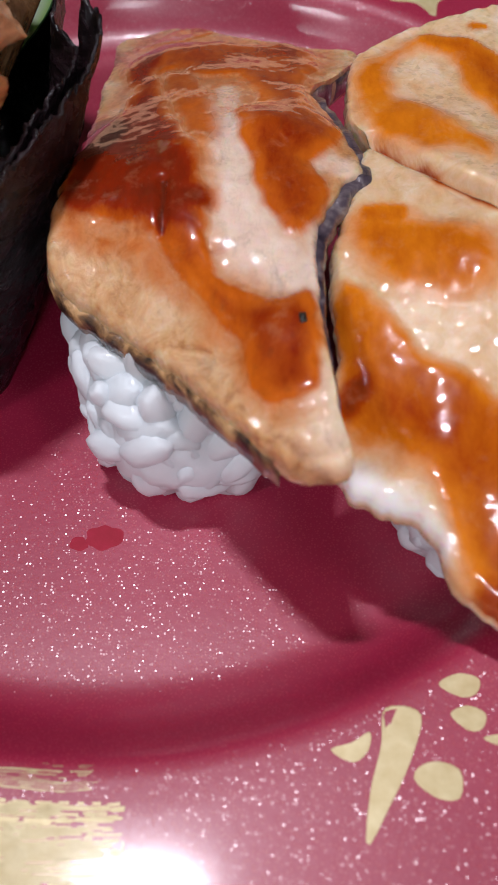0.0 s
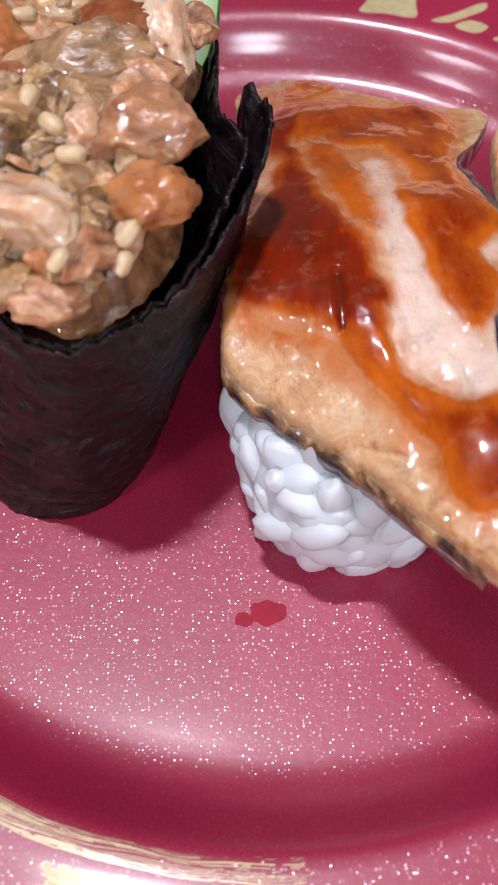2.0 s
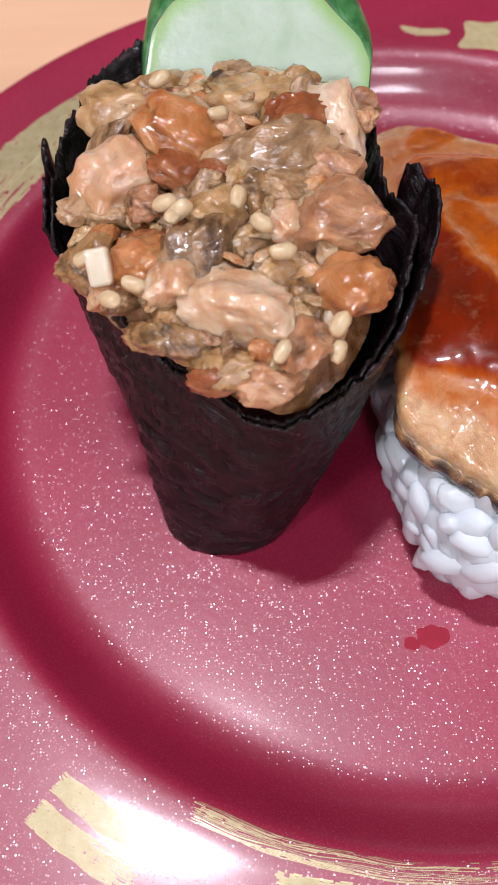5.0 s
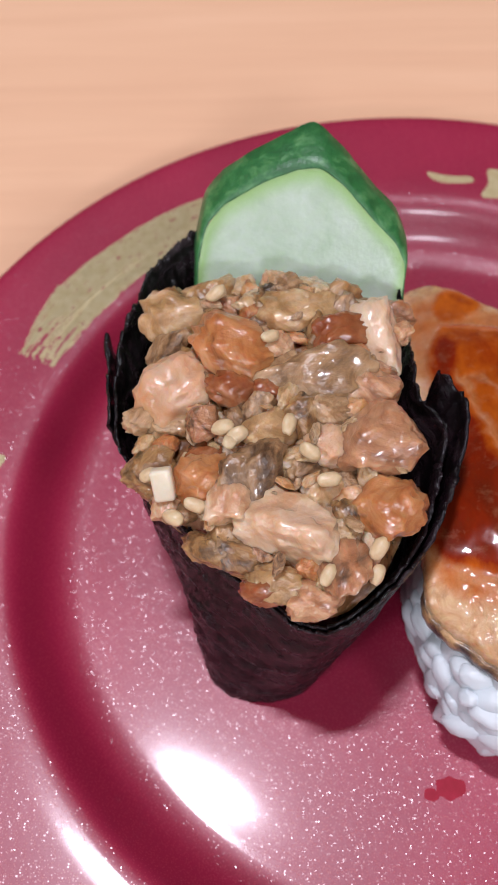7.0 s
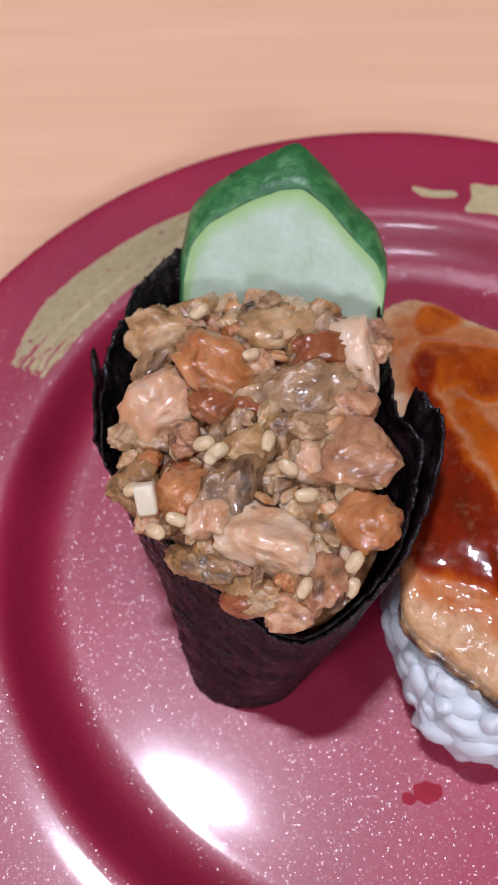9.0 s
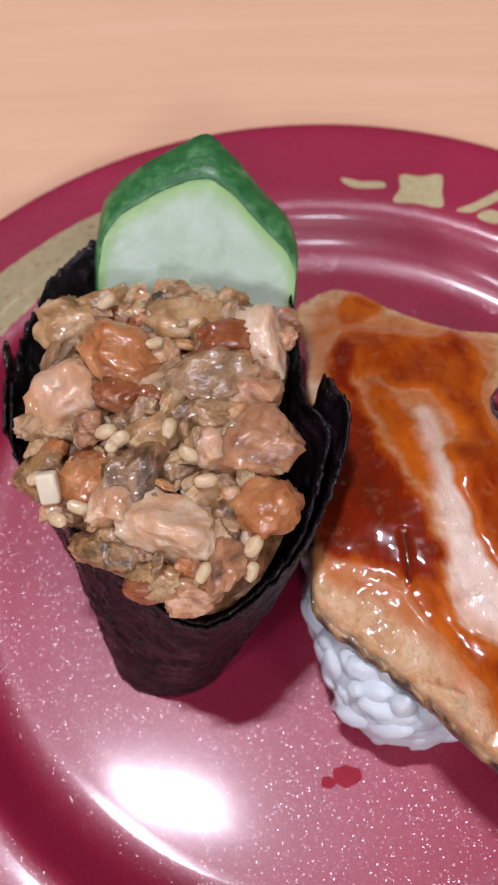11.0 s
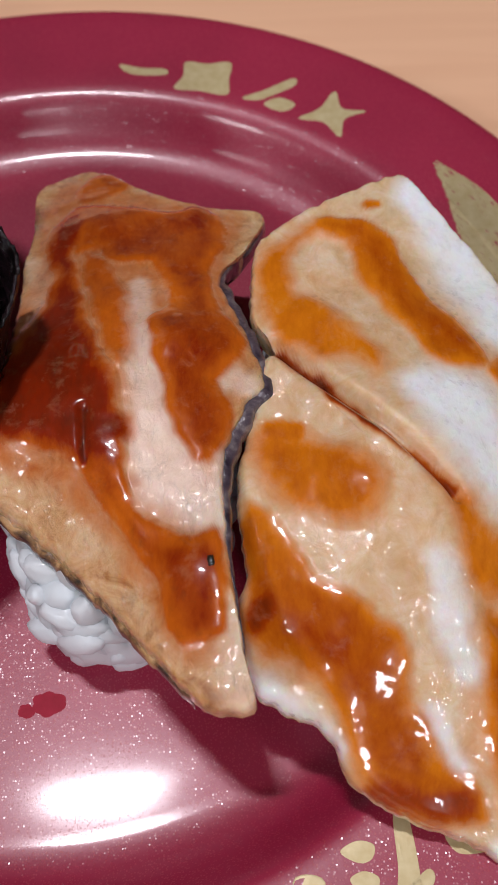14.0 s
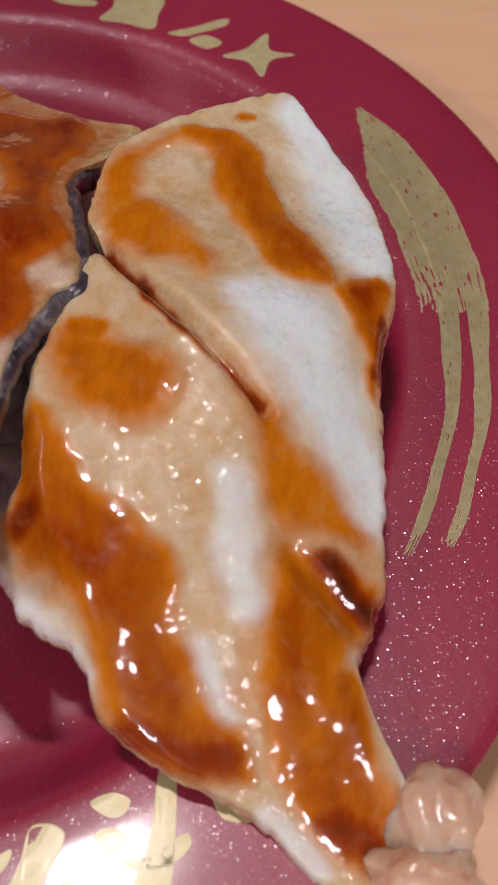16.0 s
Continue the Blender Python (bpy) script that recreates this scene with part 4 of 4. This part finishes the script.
def sheet(i0, i1, grow, foot, rim, lift, seed, steps=64, closed=False):
    """A piece of seaweed between two stretches of the wrap, 0.35 mm thick."""
    bm = bmesh.new()
    n = i1 - i0
    rows_out, rows_in = [], []
    for k in range(steps + 1):
        v = k / steps
        ro, ri = [], []
        for i in range(i0, i1 + (0 if closed else 1)):
            a, b = foot[i % NW], rim[i % NW]
            c0 = Vector((-20.5, 2.0))
            u = (i - i0) / max(1, n)
            p = a.lerp(b, v ** 0.92)
            out = (p - c0).normalized()
            crease = 0.6 * fuzz(p.x, p.y, v * 30, 0.16) + 0.4 * fuzz(p.x * 0.5, p.y * 0.5, v * 34, 0.5) + 0.22 * fuzz(p.x, p.y, v * 45, 1.1) + 1.1 * (0.25 - abs(fuzz(p.x * 0.35, p.y * 0.35, v * 24 + 0.25 * p.x + seed, 0.55))) * smooth_step(0.95, 0.3, v)
            p = p + out * (crease * (0.45 + 0.55 * v) + grow(u, v))
            z = v * (rim_top(b) + lift(u))
            ro.append(bm.verts.new(mm(p.x, p.y, z)))
            q = p - out * 0.35
            ri.append(bm.verts.new(mm(q.x, q.y, z)))
        rows_out.append(ro)
        rows_in.append(ri)
    grid_faces(bm, rows_out, closed)
    grid_faces(bm, rows_in, closed)
    grid_faces(bm, [rows_out[0], rows_in[0]], closed)
    grid_faces(bm, [rows_out[-1], rows_in[-1]], closed)
    if not closed:
        for side in (0, -1):
            for k in range(steps):
                bm.faces.new((rows_out[k][side], rows_out[k + 1][side], rows_in[k + 1][side], rows_in[k][side]))
    return bm


wrap = part("nori_wrap", sheet(0, NW, lambda u, v: -0.6 - 2.6 * v ** 2 * (smooth_step(0.0, 0.03, u) * smooth_step(0.16, 0.08, u)), foot_line, rim_line, lambda u: 0.0, 1, closed=True), NORI, gunkan, "crinkled black seaweed sheet with a torn edge")


def wrap_index(x, y):
    return min(range(NW), key=lambda i: (rim_line[i] - Vector((x, y))).length)


i_a, i_b = wrap_index(-17.5, -22.6), wrap_index(-1.6, 6.8)
if i_b < i_a:
    i_b += NW
part("nori_flap", sheet(i_a - 57, i_b, lambda u, v: 1.4 * smooth_step(0.5, 0.86, u) * v - 1.8 * smooth_step(0.88, 1.0, u) * v ** 2, foot_line, rim_line, lambda u: 1.6 * smooth_step(0.7, 0.95, u) - 1.2 * smooth_step(0.96, 1.0, u), 2), NORI, wrap, "overlapping end of the seaweed sheet")
i_c, i_d = wrap_index(-39.0, 12.5), wrap_index(-38.8, 1.0)
part("nori_tip", sheet(i_c, i_d, lambda u, v: 0.2 + 0.9 * smooth_step(0.6, 0.0, u) * v, foot_line, rim_line, lambda u: 0.8 * smooth_step(0.3, 0.0, u), 5), NORI, wrap)


def dome(x, y):
    return 36.6 - ((x + 19) / 19) ** 2 * 4.5 - ((y - 3) / 24) ** 2 * 4.5


HEAP = [(-17.0, -21.6), (-22.4, -18.6), (-28.0, -14.4), (-33.5, -10.4), (-35.3, -6.3), (-35.7, -0.4), (-33.3, 7.6), (-33.6, 13.7), (-29.0, 18.6), (-23.0, 17.0), (-17.8, 17.0), (-10.1, 15.0), (-5.8, 10.2), (-7.2, 2.3),
        (-8.0, -3.8), (-6.9, -11.2), (-8.6, -15.6), (-10.5, -18.6), (-13.6, -20.9)]
heap_line = [Vector((-19.5, -1.0)).lerp(p, 0.965) for p in closed_curve(HEAP, 200)]
bm = bmesh.new()
rings = []
for k in range(1, 61):
    s = k / 60
    ring = []
    for p in heap_line:
        q = Vector((-19.5, -1.0)).lerp(p, s)
        lump = noise.voronoi(Vector((q.x, q.y, 1.0)) / 4.2)[0][0]
        fine = noise.voronoi(Vector((q.x, q.y, 7.0)) / 1.7)[0][0]
        z = dome(q.x, q.y) + 0.7 - 2.6 * lump - 0.8 * fine + 0.5 * fuzz(q.x, q.y, 0, 1.3) - 2.6 * smooth_step(0.88, 1.0, s)
        ring.append(bm.verts.new(mm(q.x, q.y, z)))
    rings.append(ring)
grid_faces(bm, rings)
bm.faces.new(rings[0])
axis = mm(-20.0, -3.0, 0)
low = [bm.verts.new((axis.x + (v.co.x - axis.x) * 0.72, axis.y + (v.co.y - axis.y) * 0.72, v.co.z - 0.006)) for v in rings[-1]]
grid_faces(bm, [rings[-1], low])
filling = part("filling", bm, CREVICE_OOZE, gunkan, "chopped cured fish mixed with sauce")


def in_heap(x, y, gap):
    c = Vector((-19.5, -1.0))
    d = Vector((x, y)) - c
    best = max(heap_line, key=lambda p: (p - c).normalized().dot(d.normalized()))
    return d.length < (best - c).length - gap


def chunk_mesh(name, mat, seed, cuts=4, sub=4):
    """A diced lump: a rounded blob with flat knife cuts."""
    rnd = random.Random(seed)
    bm = bmesh.new()
    bmesh.ops.create_icosphere(bm, subdivisions=sub, radius=1)
    planes = []
    for _ in range(cuts):
        n = Vector((rnd.gauss(0, 1), rnd.gauss(0, 1), rnd.gauss(0, 1))).normalized()
        planes.append((n, rnd.uniform(0.45, 0.8)))
    for v in bm.verts:
        for n, d in planes:
            over = v.co.dot(n) - d
            if over > 0:
                v.co -= n * over * 0.82
        v.co *= 1 + 0.22 * noise.noise(v.co * 1.5 + Vector((seed * 3.7, 0, 0))) + 0.14 * noise.noise(v.co * 4.0 + Vector((0, seed * 3.7, 0))) + 0.1 * (0.3 - abs(noise.noise(v.co * 5.0 + Vector((seed, 0, 0))))) + 0.09 * noise.noise(v.co * 9.0 + Vector((0, 0, seed * 3.7)))
        v.co /= 1000
    me = bpy.data.meshes.new(name)
    bm.to_mesh(me)
    bm.free()
    me.polygons.foreach_set("use_smooth", [True] * len(me.polygons))
    me.materials.append(mat)
    return me


CHUNKS = [chunk_mesh("fish_chunk", MINCE, i) for i in range(6)]
ORANGES = [chunk_mesh("fish_chunk", ORANGE_MINCE, 10 + i) for i in range(4)]
OLIVES = [chunk_mesh("fish_chunk", OLIVE_MINCE, 20 + i) for i in range(5)]
BROWNS = [chunk_mesh("fish_chunk", BROWN_MINCE, 30 + i) for i in range(4)]
AMBERS = [chunk_mesh("soaked_bit", AMBER_JELLY, 60 + i) for i in range(3)]
rnd = random.Random(77)
# the larger lumps: place, half length and width, turn, height over the heap, kind
LUMPS = {
    "pink": (CHUNKS, [(-9.4, 8.4, 4.4, 3.0, 80, 0.2), (-10.6, 1.6, 2.8, 2.4, 20, 0.2), (-10.4, -5.0, 4.4, 3.6, 40, 0.6), (-19.0, -14.2, 4.6, 3.6, -20, 0.7), (-20.9, 6.2, 1.9, 1.7, 0, 0.6), (-27.9, -3.0, 1.9, 1.6, 30, 1.5),
                     (-13.6, -16.6, 4.6, 2.3, 75, 0.8), (-17.0, -20.0, 2.6, 2.0, 30, -0.2), (-24.6, -11.0, 3.0, 2.6, 60, 0.4), (-7.4, 12.4, 2.4, 2.0, 10, -0.5)]),
    "orange": (ORANGES, [(-24.8, 6.0, 4.6, 3.5, -25, 1.0), (-30.6, 1.0, 4.5, 3.7, 70, 0.5), (-10.0, -12.2, 3.5, 3.1, 10, 0.8), (-28.2, -8.8, 3.3, 2.7, 50, 0.5), (-15.4, -5.2, 2.6, 2.2, 30, -0.1), (-13.2, -10.6, 2.4, 1.8, 0, -0.4)]),
    "tan": (OLIVES, [(-31.0, 11.6, 3.9, 2.8, -20, 0.2), (-27.4, 15.2, 3.0, 2.4, 40, 0.2), (-18.0, 12.0, 3.9, 3.0, 15, 0.4), (-21.0, -3.6, 3.2, 2.5, 50, 0.0), (-33.4, -6.4, 2.8, 2.2, 10, -0.4), (-24.6, -16.2, 3.0, 1.5, -35, -0.2),
                     (-27.6, -15.0, 2.6, 1.5, -30, -0.3), (-21.2, -18.6, 2.6, 1.8, -20, -0.3), (-15.8, -10.0, 2.4, 2.0, 45, -0.5), (-16.8, -1.8, 2.8, 2.2, 20, 0.0), (-13.6, 13.4, 2.6, 2.0, 0, 0.0), (-30.4, 6.6, 2.4, 2.0, 0, -0.6)]),
    "brown": (BROWNS, [(-16.6, 2.0, 5.0, 2.8, 12, 0.9), (-23.2, -8.4, 3.6, 2.8, 60, 0.8), (-12.8, 11.0, 2.2, 1.8, 40, 0.4), (-14.6, -1.8, 2.6, 1.6, 10, 0.4)]),
    "soaked": (AMBERS, [(-24.4, 1.4, 3.0, 2.2, 0, 0.0), (-13.9, 7.4, 3.4, 2.0, 20, 0.8), (-20.8, 1.0, 2.2, 1.8, 0, -0.4), (-22.0, -19.2, 2.2, 1.4, -20, -0.8), (-28.2, -5.8, 2.2, 1.8, 0, -0.6)]),
}
spots = []
for kind, (pool, places) in LUMPS.items():
    for k, (x, y, a, b, turn, up) in enumerate(places):
        name = "soaked_bit" if kind == "soaked" else "fish_chunk"
        copy_part(name, pool[k % len(pool)], filling, Matrix.Translation(mm(x, y, dome(x, y) + up - 0.25 * b)) @ pose(0, 0, 0, rnd.uniform(-25, 25), rnd.uniform(-25, 25), turn) @ Matrix.Diagonal((a * 1.2, b * 1.2, b * 0.95, 1)))
        spots.append((x, y, b))
tries = 0
while len(spots) < 104 and tries < 6000:
    tries += 1
    x, y = rnd.uniform(-38, -3), rnd.uniform(-21, 19)
    if not in_heap(x, y, 0.5) or any((x - a) ** 2 + (y - b) ** 2 < (0.6 * r + 0.7) ** 2 for a, b, r in spots):
        continue
    r = rnd.uniform(1.1, 2.1)
    pool = rnd.choice((CHUNKS, CHUNKS, OLIVES, OLIVES, ORANGES, BROWNS))
    copy_part("fish_chunk", rnd.choice(pool), filling, Matrix.Translation(mm(x, y, dome(x, y) - 0.3 * r + rnd.uniform(-0.6, 0.5))) @ Euler((rnd.uniform(-0.6, 0.6), rnd.uniform(-0.6, 0.6), rnd.uniform(0, 6.28))).to_matrix().to_4x4() @ Matrix.Diagonal((r * 1.5, r, r * rnd.uniform(0.6, 0.9), 1)))
    spots.append((x, y, r))
for _ in range(300):
    x, y = rnd.uniform(-37, -5), rnd.uniform(-21, 17)
    if not in_heap(x, y, 0.8) or rnd.random() > 0.3:
        continue
    r = rnd.uniform(0.35, 0.75)
    pool = rnd.choice((CHUNKS, OLIVES, BROWNS, ORANGES))
    copy_part("crumb", rnd.choice(pool), filling, Matrix.Translation(mm(x, y, dome(x, y) + rnd.uniform(-0.4, 1.8))) @ Euler((rnd.uniform(-0.5, 0.5), rnd.uniform(-0.5, 0.5), rnd.uniform(0, 6.28))).to_matrix().to_4x4() @ Matrix.Diagonal((r * 2.0, r, r * 0.5, 1)))


SEED_MESH = [ellipsoid_mesh("sesame_seed", SESAME, 1.3, 0.8, 0.65, 3 + i, 3, 0, 0.15) for i in range(3)]
SEEDS = [(-26.8, 13.0), (-25.9, -4.3), (-25.1, -5.8), (-21.0, 6.1), (-19.3, -4.4), (-17.3, -7.3), (-28.6, -12.0), (-30.8, -12.9), (-10.9, -16.4), (-15.9, -19.0), (-11.2, -18.8), (-33.4, -8.2), (-15.5, -10.1), (-24.5, -5.3)]
for k, (x, y) in enumerate(SEEDS):
    turn = (40, 10, 60, 30, 80, -35, -15, -30, 50, 60, 70, 20, 10, 30)[k]
    copy_part("sesame_seed", SEED_MESH[k % 3], filling, Matrix.Translation(mm(x, y, dome(x, y) + 2.1)) @ pose(0, 0, 0, rnd.uniform(10, 40), rnd.uniform(-20, 20), turn) @ Matrix.Scale(rnd.uniform(0.8, 1.0), 4))
bm = box(-0.0011, -0.0017, -0.0008, 0.0011, 0.0017, 0.0008, 0.0004)
bmesh.ops.transform(bm, matrix=Matrix.Translation(mm(-31.9, -9.4, dome(-31.9, -9.4) + 2.0)) @ pose(0, 0, 0, 48, -8, 3), verts=bm.verts)
part("leek_piece", bm, LEEK, filling, "small square white piece of leek")

# cucumber: a thick slanting slice, pale face to the front, green rind round its top
FACE = [(-26.0, 12.0, 19.0), (-29.8, 19.5, 26.0), (-29.5, 23.4, 30.0), (-28.5, 26.1, 33.2), (-26.2, 27.7, 35.4), (-21.4, 28.9, 37.7), (-17.4, 29.4, 39.1), (-14.8, 29.2, 39.5), (-12.1, 27.5, 38.3), (-8.7, 24.4, 35.8),
        (-6.0, 22.2, 34.1), (-4.9, 20.3, 32.3), (-5.4, 17.0, 28.8), (-8.0, 13.5, 25.0), (-14.0, 9.0, 20.0)]


def cucumber_layers():
    mid = Vector((-17.5, 15.5, 24.4))
    fine = []
    for a, b in zip(FACE, FACE[1:]):
        for k in range(5):
            fine.append(Vector(a).lerp(Vector(b), k / 5))
    fine.append(Vector(FACE[-1]))
    soft = [fine[0]] + [(fine[i - 1] + fine[i] * 2 + fine[i + 1]) / 4 for i in range(1, len(fine) - 1)] + [fine[-1]]
    return mid, soft


mid, arc = cucumber_layers()
flesh = bmesh.new()
fan = []
shade = []
for s in (1.0, 0.985, 0.96, 0.93, 0.89, 0.84, 0.76, 0.6, 0.3, 0.02):
    shade += [smooth_step(0.86, 1.0, s) * 0.9] * len(arc)
    fan.append([flesh.verts.new(mm(*(mid.lerp(p, s) + Vector((0, 0.12, -0.1)) * 0.6 * fuzz(p.x * s, p.z * s, 2, 0.4)))) for p in arc])
grid_faces(flesh, fan, False)
back = [flesh.verts.new(mm(*(mid.lerp(p, 0.9) + Vector((0, 4.0, 0.2))))) for p in arc]
flesh.faces.new(back)
cucumber = part("cucumber_slice", flesh, FLESH, gunkan, "thick pale wet cucumber slice with dark green rind")
at = cucumber.data.attributes.new("tone", "FLOAT", "POINT")
at.data.foreach_set("value", shade + [0.5] * (len(cucumber.data.vertices) - len(shade)))
rind = bmesh.new()
rows = []
count = len(arc)
for k, p in enumerate(arc):
    u = k / (count - 1)
    out = Vector((p.x - mid.x, 0, p.z - mid.z)).normalized()
    deep = 2.6 * smooth_step(1.05, 0.75, u) + 2.9 + 2.0 * math.exp(-abs(p.x + 15.5) / 3.2)
    row = []
    for d, o in ((0.0, 0.0), (0.02, 0.28), (0.25, 0.45), (0.6, 0.5), (0.95, 0.3), (1.0, 0.0)):
        ridge = 0.18 * fuzz(p.x, p.z, d * 2, 0.7)
        row.append(rind.verts.new(mm(*(p + out * (o + ridge) + Vector((0, deep * d, 0.35 * d))))))
    row.append(rind.verts.new(mm(*(p - out * 0.9 + Vector((0, deep, 0))))))
    rows.append(row)
grid_faces(rind, rows, False)
part("rind", rind, RIND, cucumber, "dark green ridged cucumber rind")
